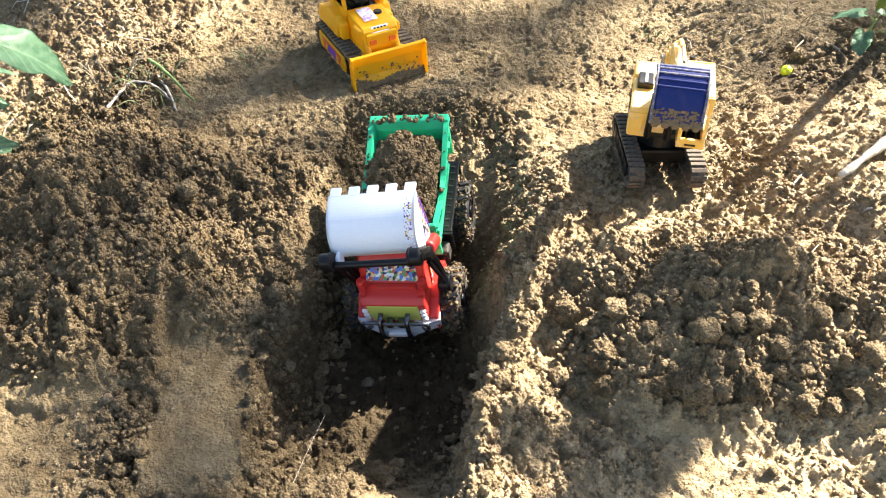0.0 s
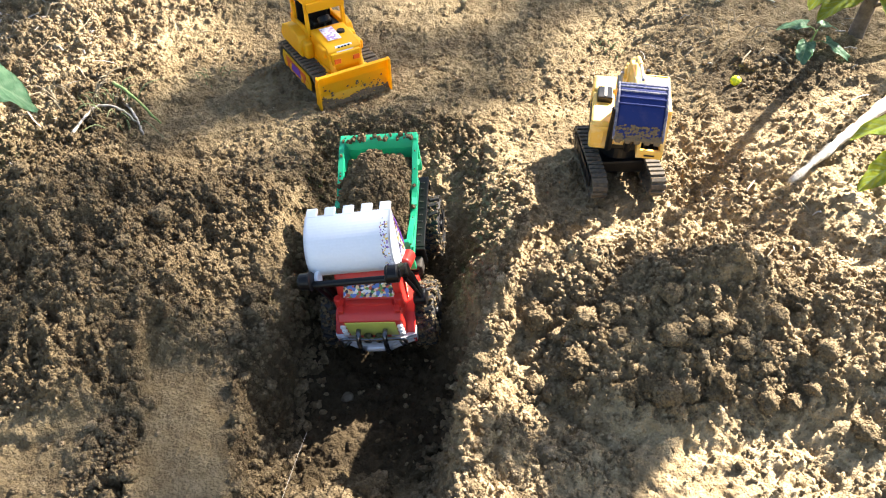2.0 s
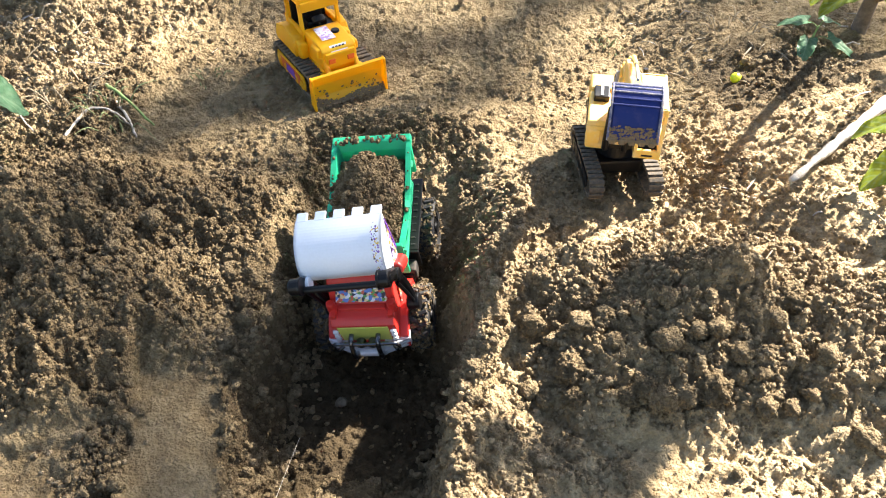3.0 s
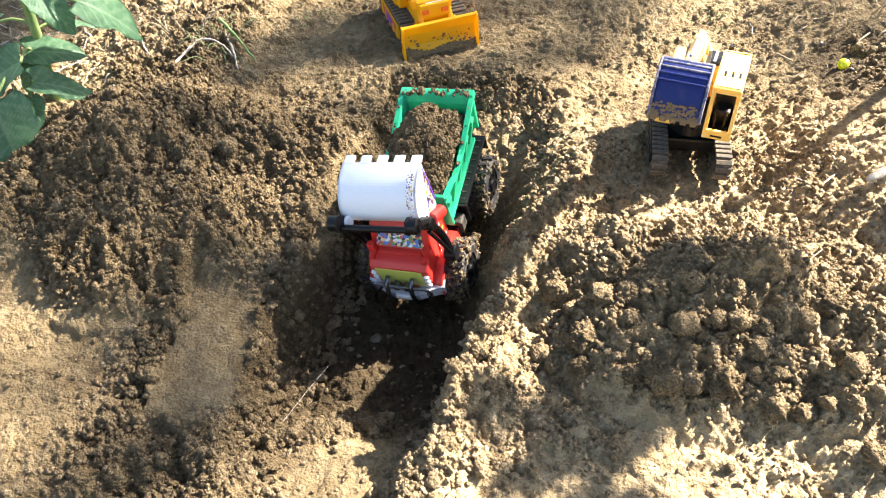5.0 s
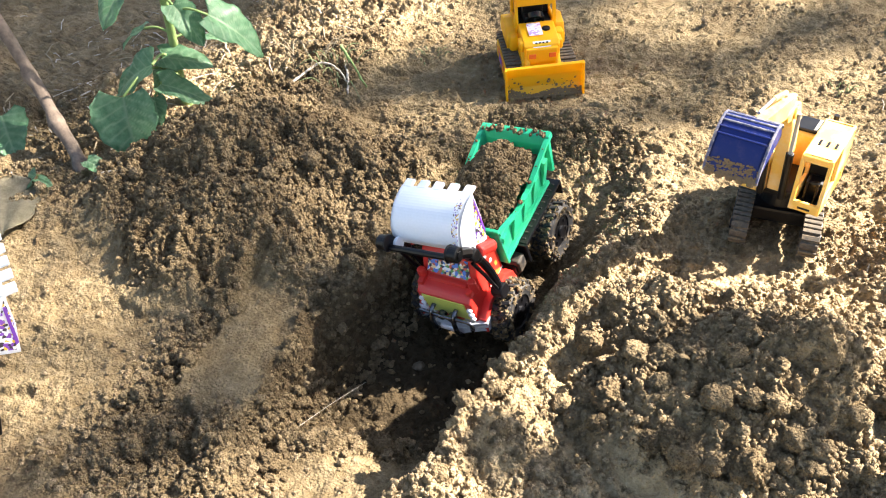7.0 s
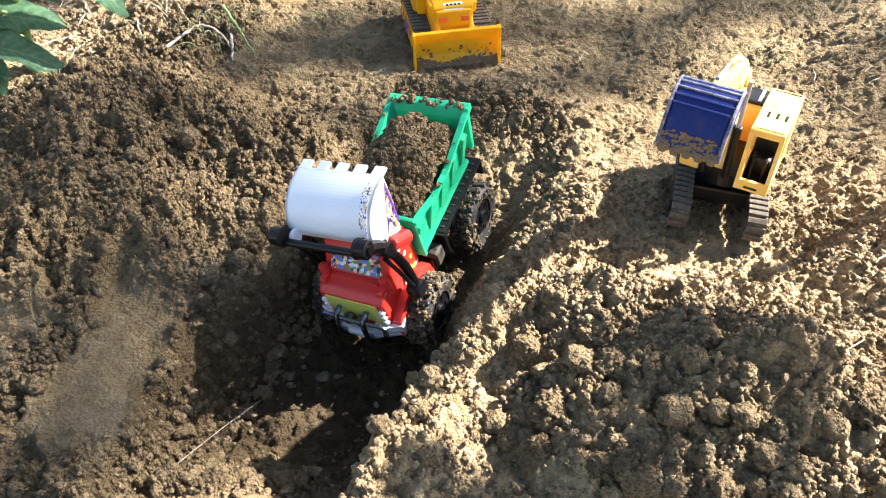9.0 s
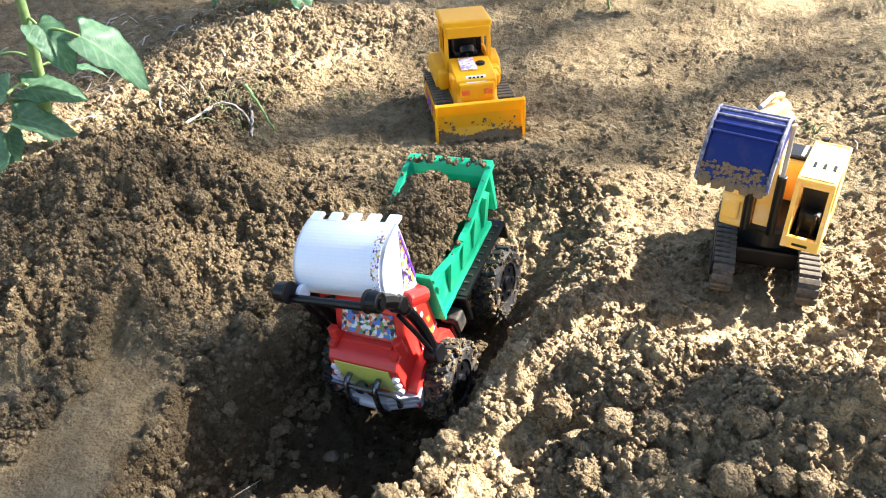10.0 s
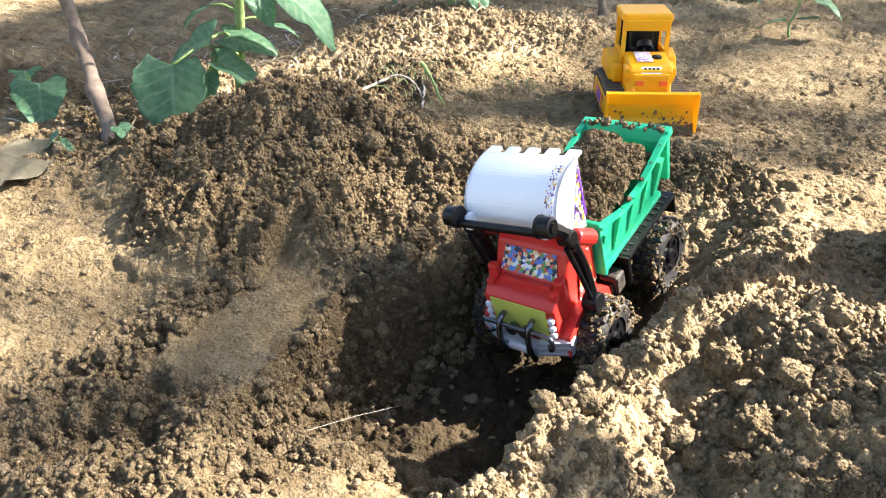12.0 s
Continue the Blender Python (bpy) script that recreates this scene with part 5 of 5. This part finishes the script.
    for k in range(5):
        x = -hw + 0.005 + k * (2 * hw - 0.010) / 4
        part("tooth", rbox(x - 0.0036, x + 0.0036, -0.2565, -0.2525, 0.2165, 0.224, 0.0014, 1), MUD, bucket)
    for k in range(6):
        p = prof[6 + 2 * k]
        part("rib", rod((-hw, p.y, p.z), (hw, p.y, p.z), 0.0013, None, 8), PALEBLUE if k < 4 else BLUE, bucket)
    for s in (-1, 1):
        part("edge_band", tube([(s * (hw + 0.0004), p.y, p.z) for p in prof[4:]], 0.0016, 6), PALEBLUE, bucket, "dust-worn bucket edge")
    rng = np.random.default_rng(4)
    v, f = ico(1)
    co, fa, base = [], [], 0
    for k in range(420):
        x, q = rng.uniform(-hw, hw), rng.uniform() ** 2.6
        p = prof[-1].lerp(prof[-9], q)
        r = 0.0007 + 0.0013 * rng.uniform() ** 2
        co.append(v * r * np.array([1.3, 0.5, 1.1]) * (1 + 0.5 * (rng.uniform(0, 1, (len(v), 1)) - 0.5)) + np.array([x, p.y - 0.001, p.z]))
        fa.append(f + base)
        base += len(v)
    me = bpy.data.meshes.new("mud")
    me.from_pydata(np.concatenate(co), [], np.concatenate(fa))
    me.materials.append(MUD)
    mud = new("mud", me)
    mud.parent = bucket
    mud["label"] = "crumbs of soil stuck to the bucket edge"
    return t


build_excavator(pose(0.312, 0.976, 0.010, 0, 0, 0), -13)


# ---- plants ----
def leaf_mesh(length, width, droop, fold, seed, heart=True, nu=25, nv=37, thick=True):
    """A broad leaf along +y with its stalk end at the origin; it has a midrib fold, side veins, waves and thickness."""
    rng = np.random.default_rng(seed)
    bm = bmesh.new()
    layer = bm.verts.layers.float.new("vein")
    rows = []
    ph = rng.uniform(0, 6, 5)
    for j in range(nv):
        t = j / (nv - 1)
        w = width * (math.sin(math.pi * min(1, t * 0.94 + 0.06) ** 0.70) ** 0.60) * (1 - 0.08 * t) if heart else width * math.sin(math.pi * (0.04 + 0.95 * t)) ** 0.8
        w = max(w, 0.0006) * (1 + 0.035 * math.sin(27 * t + ph[0]) + 0.02 * math.sin(61 * t + ph[4]))
        row = []
        for i in range(nu):
            u = 2 * i / (nu - 1) - 1
            au = abs(u)
            x = u * w / 2 * (1 + 0.05 * math.sin(5 * t + ph[3]))
            y = length * (t - (0.12 * (au ** 1.5) * (1 - t) if heart else 0))
            k = (t - 0.30 * au + 0.03) * 6.5
            near = abs(k - round(k))
            quilt = math.sin(math.pi * min(1, near * 2)) * min(1, 2.5 * au) * (1 - 0.6 * au)
            z = -droop * length * t * t + fold * au * w * 0.5 + 0.035 * length * math.sin(7 * t + 3 * u + ph[1]) * au + 0.020 * length * math.cos(16 * t + 2 * u + ph[2]) * au * au + 0.022 * length * quilt
            vert = bm.verts.new((x, y, z))
            vert[layer] = 0.75 if au < 0.05 else (0.6 if near < 0.10 and au < 0.9 else 0.0)
            row.append(vert)
        rows.append(row)
    for a, b in zip(rows, rows[1:]):
        for i in range(nu - 1):
            bm.faces.new((a[i], a[i + 1], b[i + 1], b[i]))
    if thick:
        bmesh.ops.solidify(bm, geom=bm.faces[:], thickness=0.0006)
    return bm


def plant(name, label, category, x, y, stem_pts, stem_r, leaves, leaf_mat=None, stem_mat=None, z=None, far=False):
    """stem_pts from the foot; leaves: (stem point, leaf base, heading, pitch, roll, length, width)."""
    t = thing(name, label, category, pose(x, y, soil_z(x, y) - 0.006 if z is None else z))
    pts = smooth_path(stem_pts, 6)
    n = len(pts)
    part("stem", tube(pts, [stem_r * (1 - 0.5 * k / (n - 1)) for k in range(n)], 10), stem_mat or STEM, t, smooth=True)
    for k, (at, base, heading, pitch, roll, length, width) in enumerate(leaves):
        a, b = Vector(at), Vector(base)
        mid = a.lerp(b, 0.5) + Vector((0, 0, 0.15 * (b - a).length))
        lf = part("leaf", leaf_mesh(length, width, 0.30, 0.22, 11 + k * 7 + int(100 * abs(x)), True, *((11, 15) if far else (25, 37))), leaf_mat or LEAF, t, smooth=True)
        lf.matrix_basis = Matrix.Translation(b) @ pose(0, 0, 0, 0, 0, heading) @ pose(0, 0, 0, pitch, roll, 0)
        part("stalk", tube(smooth_path([a, mid, b], 5), [stem_r * 0.22] * 11, 7), stem_mat or STEM, t, smooth=True)
    return t


plant("leafy_plant", "green broad-leaved plant with thick stem behind the heap", "plant", -0.704, 0.984,
      [(0, 0, 0), (0.004, -0.002, 0.06), (0.022, -0.006, 0.14), (0.030, -0.004, 0.24), (0.020, 0.01, 0.40)], 0.010,
      [((0.006, -0.002, 0.08), (0.022, -0.148, 0.108), 205, -60, 0, 0.108, 0.116),
       ((0.010, -0.004, 0.10), (0.038, -0.083, 0.133), 118, -22, -22, 0.100, 0.078),
       ((0.014, -0.004, 0.11), (0.017, -0.038, 0.120), -66, -6, 20, 0.082, 0.060),
       ((0.012, -0.004, 0.09), (0.044, -0.086, 0.100), -62, -24, 15, 0.092, 0.060),
       ((0.010, -0.004, 0.07), (0.045, -0.108, 0.088), 205, -58, 0, 0.046, 0.042),
       ((0.012, -0.004, 0.08), (0.020, -0.050, 0.105), 160, -50, 10, 0.050, 0.042),
       ((0.022, -0.006, 0.14), (0.050, 0.030, 0.130), -55, -10, 0, 0.045, 0.022),
       ((0.028, -0.005, 0.18), (0.112, -0.004, 0.192), 290, -40, 18, 0.112, 0.086),
       ((0.030, -0.004, 0.21), (0.050, -0.010, 0.205), 250, -40, 10, 0.075, 0.055),
       ((0.020, -0.005, 0.15), (-0.020, -0.020, 0.160), 110, -20, 0, 0.060, 0.045),
       ((0.029, -0.004, 0.24), (0.020, -0.050, 0.265), 170, -20, 0, 0.090, 0.070),
       ((0.026, 0.00, 0.28), (-0.030, 0.010, 0.300), 85, -24, 0, 0.100, 0.075)])
plant("leafy_plant", "pale green broad-leaved plant on the far soil bank", "plant", -0.665, 1.60,
      [(0, 0, 0), (0.006, 0.0, 0.06), (0.0, 0.01, 0.14), (0.01, 0.02, 0.28)], 0.009,
      [((0.004, 0, 0.05), (0.060, -0.03, 0.080), -120, -35, 0, 0.085, 0.075),
       ((0.006, 0, 0.06), (-0.060, -0.03, 0.100), 140, -40, 0, 0.100, 0.090),
       ((0.004, 0, 0.08), (0.050, 0.01, 0.110), -80, -25, 10, 0.085, 0.070),
       ((0.0, 0.01, 0.12), (-0.03, -0.04, 0.150), 170, -30, 0, 0.100, 0.085),
       ((0.0, 0.01, 0.14), (0.04, -0.02, 0.170), -140, -30, 0, 0.100, 0.085)])
for x, y, hgt, seed in ((-0.40, 2.20, 0.16, 1), (-0.20, 2.28, 0.14, 2), (-0.62, 2.14, 0.18, 3), (-0.86, 1.95, 0.16, 4), (-0.05, 2.40, 0.13, 5), (-1.05, 1.80, 0.15, 6), (-0.30, 2.45, 0.2, 7), (-0.55, 2.40, 0.2, 8)):
    rng = np.random.default_rng(50 + seed)
    lv = []
    for k in range(11):
        a, h = rng.uniform(0, 360), hgt * rng.uniform(0.25, 1.0)
        r = rng.uniform(0.02, 0.09)
        lv.append(((0, 0, h * 0.8), (-r * math.sin(radians(a)), r * math.cos(radians(a)), h), a, rng.uniform(-45, -5), rng.uniform(-20, 20), rng.uniform(0.07, 0.13), rng.uniform(0.05, 0.10)))
    plant("leafy_plant", "low dark green leafy plant at the far edge", "plant", x, y, [(0, 0, 0), (0.004, 0, hgt * 0.4), (-0.004, 0.01, hgt * 0.8), (0.004, 0.01, hgt)], 0.007, lv, far=True)
plant("weed", "small pale weed with drooping leaves on bare soil", "weed", 0.0, 1.845,
      [(0, 0, 0), (-0.006, 0.0, 0.03), (0.004, 0.01, 0.07), (-0.012, 0.03, 0.11)], 0.0030,
      [((-0.006, 0, 0.03), (-0.02, 0.01, 0.035), 80, -10, 0, 0.055, 0.018),
       ((0.0, 0, 0.04), (0.015, -0.01, 0.045), -60, 20, 0, 0.04, 0.016),
       ((0.004, 0.01, 0.07), (0.02, 0.02, 0.085), -95, -12, 0, 0.075, 0.055),
       ((-0.012, 0.03, 0.11), (-0.03, 0.04, 0.115), 100, -12, 0, 0.085, 0.060)])
plant("weed", "dark green leafy weed by a stump at the soil edge", "weed", 0.690, 1.205,
      [(0, 0, 0), (0.0, 0.0, 0.02), (0.004, 0.0, 0.045)], 0.0028,
      [((0, 0, 0.02), (-0.01, -0.008, 0.026), 150, -15, 0, 0.050, 0.032),
       ((0, 0, 0.02), (0.02, -0.012, 0.028), -125, -12, 0, 0.055, 0.032),
       ((0.004, 0, 0.04), (-0.012, 0.01, 0.048), 75, 0, 0, 0.045, 0.032),
       ((0.004, 0, 0.04), (0.012, 0.006, 0.05), -75, -5, 0, 0.042, 0.026)])
plant("leafy_plant", "sunlit yellow-green plant with woody stem beside the soil", "plant", 0.800, 1.260,
      [(0, 0, 0), (0.006, 0.006, 0.05), (0.016, 0.010, 0.12), (0.030, -0.005, 0.26), (0.045, -0.045, 0.50)], 0.014,
      [((0.006, 0.006, 0.06), (-0.030, -0.01, 0.090), 100, -20, 0, 0.075, 0.060),
       ((0.006, 0.006, 0.05), (0.030, -0.03, 0.075), 200, -35, 0, 0.075, 0.055),
       ((0.016, 0.010, 0.10), (-0.050, 0.0, 0.130), 110, -25, 0, 0.090, 0.070),
       ((0.016, 0.010, 0.12), (0.0, -0.05, 0.140), 170, -35, 0, 0.090, 0.070)], LEAFY, WOOD)
plant("leafy_plant", "sunlit yellow-green leaves hanging over the soil edge", "plant", 0.662, 0.825,
      [(0, 0, 0), (0.002, 0.0, 0.04), (0.006, 0.0, 0.10)], 0.004,
      [((0.0, 0, 0.04), (-0.012, 0.0, 0.060), 95, -30, 0, 0.065, 0.050),
       ((0.004, 0, 0.08), (-0.01, 0.03, 0.100), 60, -25, 0, 0.070, 0.055),
       ((0.004, 0, 0.09), (0.02, -0.02, 0.110), 220, -25, 0, 0.065, 0.050)], LEAFY)
plant("weed", "low weed with rough green and yellow leaves on the bank", "weed", -0.985, 0.800,
      [(0, 0, 0), (0.004, 0.0, 0.03), (-0.01, 0.01, 0.06)], 0.004,
      [((0.004, 0, 0.03), (0.030, 0.0, 0.055), 230, -22, 0, 0.085, 0.085),
       ((-0.004, 0, 0.04), (-0.03, 0.02, 0.060), 60, -15, 0, 0.060, 0.050)])
for x, y, a in ((-0.784, 0.702, 140), (-0.705, 0.742, -80), (-0.90, 0.66, 60)):
    plant("seedling", "small green seedling in the loose soil", "weed", x, y, [(0, 0, 0), (0.001, 0, 0.012), (0, 0.002, 0.022)], 0.002,
          [((0, 0, 0.018), (0.0, 0.0, 0.024), a, -30, 0, 0.040, 0.036), ((0, 0, 0.014), (0.004, -0.004, 0.018), a + 130, -10, 0, 0.028, 0.022)])


def stick(name, label, pts, r0, r1, material, category="stick"):
    p = smooth_path(pts, 6)
    n = len(p)
    bm = tube([v + Vector((0.0015 * math.sin(3.1 * k), 0.0012 * math.cos(4.7 * k), 0)) for k, v in enumerate(p)], [(r0 + (r1 - r0) * k / (n - 1)) * (1.32 if k % 4 == 2 else (0.92 if k % 4 == 3 else 1.0)) for k in range(n)], 10)
    if max(r0, r1) > 0.004:
        for v in bm.verts:
            v.co += Vector((noise.noise(v.co * 160), noise.noise(v.co * 160 + Vector((9, 0, 0))), noise.noise(v.co * 160 + Vector((0, 9, 0))))) * 0.0022
    ob = part(name, bm, material, None, smooth=True)
    return tagged(ob, label, category)


stick("stake", "weathered wooden stake leaning out of the soil", [(-0.735, 0.750, -0.02), (-0.752, 0.763, 0.008), (-0.858, 0.824, 0.085), (-0.920, 0.852, 0.192), (-1.02, 0.89, 0.34)], 0.012, 0.009, WOOD, "stake")
stick("stake", "thin pale stake standing in the far soil", [(-0.385, 1.812, -0.02), (-0.42, 1.83, 0.10), (-0.47, 1.86, 0.28), (-0.52, 1.88, 0.45)], 0.010, 0.008, WOOD, "stake")
stick("dead_branch", "bleached dry branch lying on the soil", [(0.521, 0.848, 0.072), (0.60, 0.911, 0.078), (0.68, 0.974, 0.082), (0.79, 1.06, 0.09)], 0.0042, 0.0095, PALEWOOD)
ball = thing("yellow_fruit", "small round bright yellow fruit on the soil", "fruit", pose(0.547, 1.141, soil_z(0.547, 1.141) + 0.006))
bm = bmesh.new()
bmesh.ops.create_icosphere(bm, subdivisions=3, radius=0.009)
for v in bm.verts:
    v.co *= 1 + 0.05 * noise.noise(v.co * 120)
part("skin", bm, BALLMAT, ball, smooth=True)
part("stalk_end", rod((0, 0, 0.008), (0.001, 0, 0.0115), 0.0012, 0.0008, 8), STRAW, ball)


# ---- grass, litter, string ----
def tuft(x, y, count, length, seed, label, material, spread=0.05):
    rng = np.random.default_rng(seed)
    t = thing("grass_tuft", label, "grass", pose(x, y, soil_z(x, y)))
    for k in range(count):
        a, r = rng.uniform(0, 2 * math.pi), spread * rng.uniform() ** 0.7
        bx, by = r * math.cos(a), r * math.sin(a)
        h = length * rng.uniform(0.4, 1.0)
        lean = Vector((math.cos(a + rng.uniform(-1, 1)), math.sin(a + rng.uniform(-1, 1)), 0)) * h * rng.uniform(0.3, 1.0)
        p0 = Vector((bx, by, soil_z(x + bx, y + by) - soil_z(x, y) - 0.002))
        part("blade", tube(smooth_path([p0, p0 + lean * 0.4 + Vector((0, 0, h * 0.45)), p0 + lean + Vector((0, 0, h * rng.uniform(0.15, 0.5)))], 3), [0.0011, 0.0011, 0.001, 0.0009, 0.0008, 0.0006, 0.0003], 5), material, t)
    return t


tuft(-0.475, 1.135, 18, 0.070, 1, "tuft of thin grey-green grass", GRASS, 0.045)
tuft(-0.520, 1.150, 16, 0.080, 2, "dry straw among the grass", STRAW, 0.05)
tuft(-0.340, 1.270, 10, 0.030, 3, "few short grass blades on bare soil", GRASS, 0.03)
tuft(0.58, 1.28, 14, 0.05, 4, "few dry stalks at the soil edge", STRAW, 0.06)
tuft(0.380, 1.330, 12, 0.03, 5, "few short grass blades on bare soil", GRASS, 0.03)
stick("twig", "thin pale forked twig lying in the grass", [(-0.528, 1.068, soil_z(-0.528, 1.068) + 0.002), (-0.515, 1.115, 0.034), (-0.498, 1.132, 0.041), (-0.466, 1.130, 0.036), (-0.440, 1.122, soil_z(-0.440, 1.122) + 0.002)], 0.0022, 0.0013, PALEWOOD)
stick("twig", "thin pale twig lying in the grass", [(-0.47, 1.165, 0.03), (-0.445, 1.13, 0.022), (-0.425, 1.09, soil_z(-0.425, 1.09) + 0.002)], 0.0024, 0.0016, PALEWOOD)
stick("stalk", "thin green stalk lying beside the twig", [(-0.485, 1.185, 0.05), (-0.450, 1.150, 0.05), (-0.405, 1.125, soil_z(-0.405, 1.125) + 0.004)], 0.0030, 0.0016, STEM)
tagged(part("string", tube([(-0.155, 0.456, -0.030), (-0.149, 0.524, -0.062), (-0.143, 0.592, -0.098)], 0.0003, 6), PALEWOOD), "thin pale string lying down the trench side", "string")


def build_litter(name, label, material, count, seed, long):
    """Dry stalks and leaf scraps on the banks."""
    rng = np.random.default_rng(seed)
    bms = []
    for k in range(count):
        if k % 9:
            u = rng.uniform()
            x, y = -0.98 + 0.42 * u + rng.normal(-0.05, 0.15), 0.78 + 0.95 * u + rng.normal(0, 0.10)
        else:
            x, y = rng.uniform(0.42, 0.85), rng.uniform(0.70, 1.45)
        a, ln = rng.uniform(0, 2 * math.pi), 0.010 + long * rng.uniform() ** 2.5
        d = Vector((math.cos(a), math.sin(a), 0)) * ln / 2
        p = Vector((x, y, 0)) + Vector((-d.y, d.x, 0)) * rng.uniform(-0.12, 0.12)
        q = Vector((x, y, 0))
        z0, z1 = soil_z(x - d.x, y - d.y), soil_z(x + d.x, y + d.y)
        r = 0.0006 + 0.0011 * rng.uniform() ** 2
        bms.append(tube([q - d + Vector((0, 0, z0 + r)), p + Vector((0, 0, max(z0, z1, soil_z(p.x, p.y)) + r)), q + d + Vector((0, 0, z1 + r))], [r, r, r * 0.6], 4))
    return tagged(part(name, merge(*bms), material), label, "litter", kind="stuff")


build_litter("plant_litter", "dry stalks and scraps scattered on the soil", STRAW, 430, 12, 0.06)
build_litter("pale_litter", "bleached root ends and fibres on the bank", PALEWOOD, 330, 13, 0.05)
dry = thing("dead_leaf", "large flat dry brown leaf lying on soil", "leaf", pose(-0.735, 0.575, soil_z(-0.735, 0.575) + 0.012, 0, 0, 42))
part("blade", leaf_mesh(0.17, 0.105, 0.02, 0.05, 91, False), DRYLEAF, dry, smooth=True)
scrap = thing("plastic_scrap", "crumpled dark plastic scrap on bare soil", "scrap", pose(0.361, 2.176, soil_z(0.361, 2.176) + 0.012))
bm = bmesh.new()
bmesh.ops.create_icosphere(bm, subdivisions=4, radius=1)
for v in bm.verts:
    p = v.co.copy()
    v.co = Vector((p.x * 0.048, p.y * 0.034, p.z * 0.016)) * (1 + 0.5 * noise.noise(p * 2.3) + 0.3 * noise.noise(p * 5.1))
part("film", bm, BLACK, scrap)


# ---- tree and shrub that shade the place, out beyond its edge ----
def leafy_crown(t, foot, fork, clumps, leaf_len, limb_r, seed):
    """Limbs from the fork to clumps of leaves: (where the shade falls, radii, height, count)."""
    rng = np.random.default_rng(seed)
    lean = Vector((SUN_FROM.x / SUN_FROM.z, SUN_FROM.y / SUN_FROM.z, 1))
    meshes = []
    for k in range(4):
        bm = leaf_mesh(leaf_len, leaf_len * 0.68, 0.2, 0.15, 200 + k, False, 3, 5, False)
        bm.verts.index_update()
        meshes.append((np.array([v.co[:] for v in bm.verts]), [tuple(v.index for v in f.verts) for f in bm.faces]))
        bm.free()
    for (px, py), (rx, ry), hgt, count in clumps:
        c = Vector((px, py, 0)) + lean * hgt - foot
        part("limb", tube(smooth_path([fork, (c + fork) * 0.5 + Vector((0, 0, 0.08 * hgt)), c], 6), [limb_r * (1 - 0.07 * k) for k in range(13)], 8), TRUNKMAT, t, smooth=True)
        co, fa, base = [], [], 0
        for k in range(count):
            a, r = rng.uniform(0, 2 * math.pi), math.sqrt(rng.uniform())
            p = Vector((px + rx * r * math.cos(a), py + ry * r * math.sin(a), 0)) + lean * (hgt + rng.uniform(-0.12, 0.12) * hgt) - foot
            mm = np.array(Matrix.Translation(p) @ pose(0, 0, 0, rng.uniform(-60, 20), rng.uniform(-40, 40), rng.uniform(0, 360)))
            v, f = meshes[k % 4]
            co.append(v @ mm[:3, :3].T + mm[:3, 3])
            fa += [tuple(i + base for i in q) for q in f]
            base += len(v)
        me = bpy.data.meshes.new("crown")
        me.from_pydata(np.concatenate(co), [], fa)
        me.materials.append(LEAF)
        ob = new("crown", me)
        ob.parent = t


foot = Vector((6.1, 7.9, -0.05))
tree = thing("tree", "tall broad-leaved tree with open crown beyond the plot", "tree", pose(*foot))
part("trunk", tube(smooth_path([(0, 0, 0), (0.06, 0.0, 2.2), (-0.05, -0.1, 4.4), (-0.1, -0.2, 6.5)], 6), [0.23 - 0.005 * k for k in range(19)], 14), TRUNKMAT, tree, smooth=True)
leafy_crown(tree, foot, Vector((-0.1, -0.2, 6.5)), [(at, radii, hgt, round(thick * math.pi * radii[0] * radii[1] / 0.003)) for at, radii, hgt, thick in (
    ((-0.46, 0.82), (0.27, 0.32), 9.0, 0.42), ((-0.68, 0.50), (0.36, 0.32), 9.2, 0.42), ((-0.30, 0.42), (0.16, 0.26), 8.8, 0.72), ((-0.12, 0.40), (0.08, 0.10), 9.0, 0.70), ((-0.55, 0.12), (0.50, 0.24), 9.0, 0.50),
    ((-0.12, 0.80), (0.14, 0.24), 9.1, 0.45), ((-0.15, 0.61), (0.08, 0.10), 9.1, 0.9), ((-0.30, 1.08), (0.24, 0.18), 9.2, 0.58), ((-0.14, 1.23), (0.28, 0.18), 9.4, 1.15), ((0.16, 1.10), (0.18, 0.20), 9.3, 0.16), ((0.04, 1.52), (0.38, 0.24), 9.6, 0.52),
    ((0.30, 1.72), (0.45, 0.26), 9.7, 0.36), ((0.62, 1.26), (0.18, 0.16), 9.2, 1.4), ((-0.28, 1.64), (0.16, 0.20), 9.5, 0.8),
    ((-1.24, 1.00), (0.36, 0.44), 9.8, 1.9), ((-1.06, 1.62), (0.40, 0.36), 10.0, 1.9), ((-0.94, 1.30), (0.16, 0.24), 9.8, 1.4), ((-0.60, 1.98), (0.50, 0.26), 10.0, 2.0), ((-0.05, 2.12), (0.40, 0.22), 9.8, 1.3))], 0.11, 0.016, 21)
foot = Vector((1.95, 2.00, -0.02))
shrub = thing("shrub", "leafy shrub beyond the edge of the dug soil", "shrub", pose(*foot))
part("trunk", tube(smooth_path([(0, 0, 0), (0.01, 0.0, 0.4), (-0.05, -0.02, 0.8), (-0.12, -0.06, 1.2)], 6), [0.03 - 0.0008 * k for k in range(19)], 10), TRUNKMAT, shrub, smooth=True)
leafy_crown(shrub, foot, Vector((-0.12, -0.06, 1.2)), (((0.245, 0.580), (0.115, 0.055), 1.5, 20), ((0.150, 0.440), (0.090, 0.045), 1.5, 44)), 0.06, 0.005, 22)
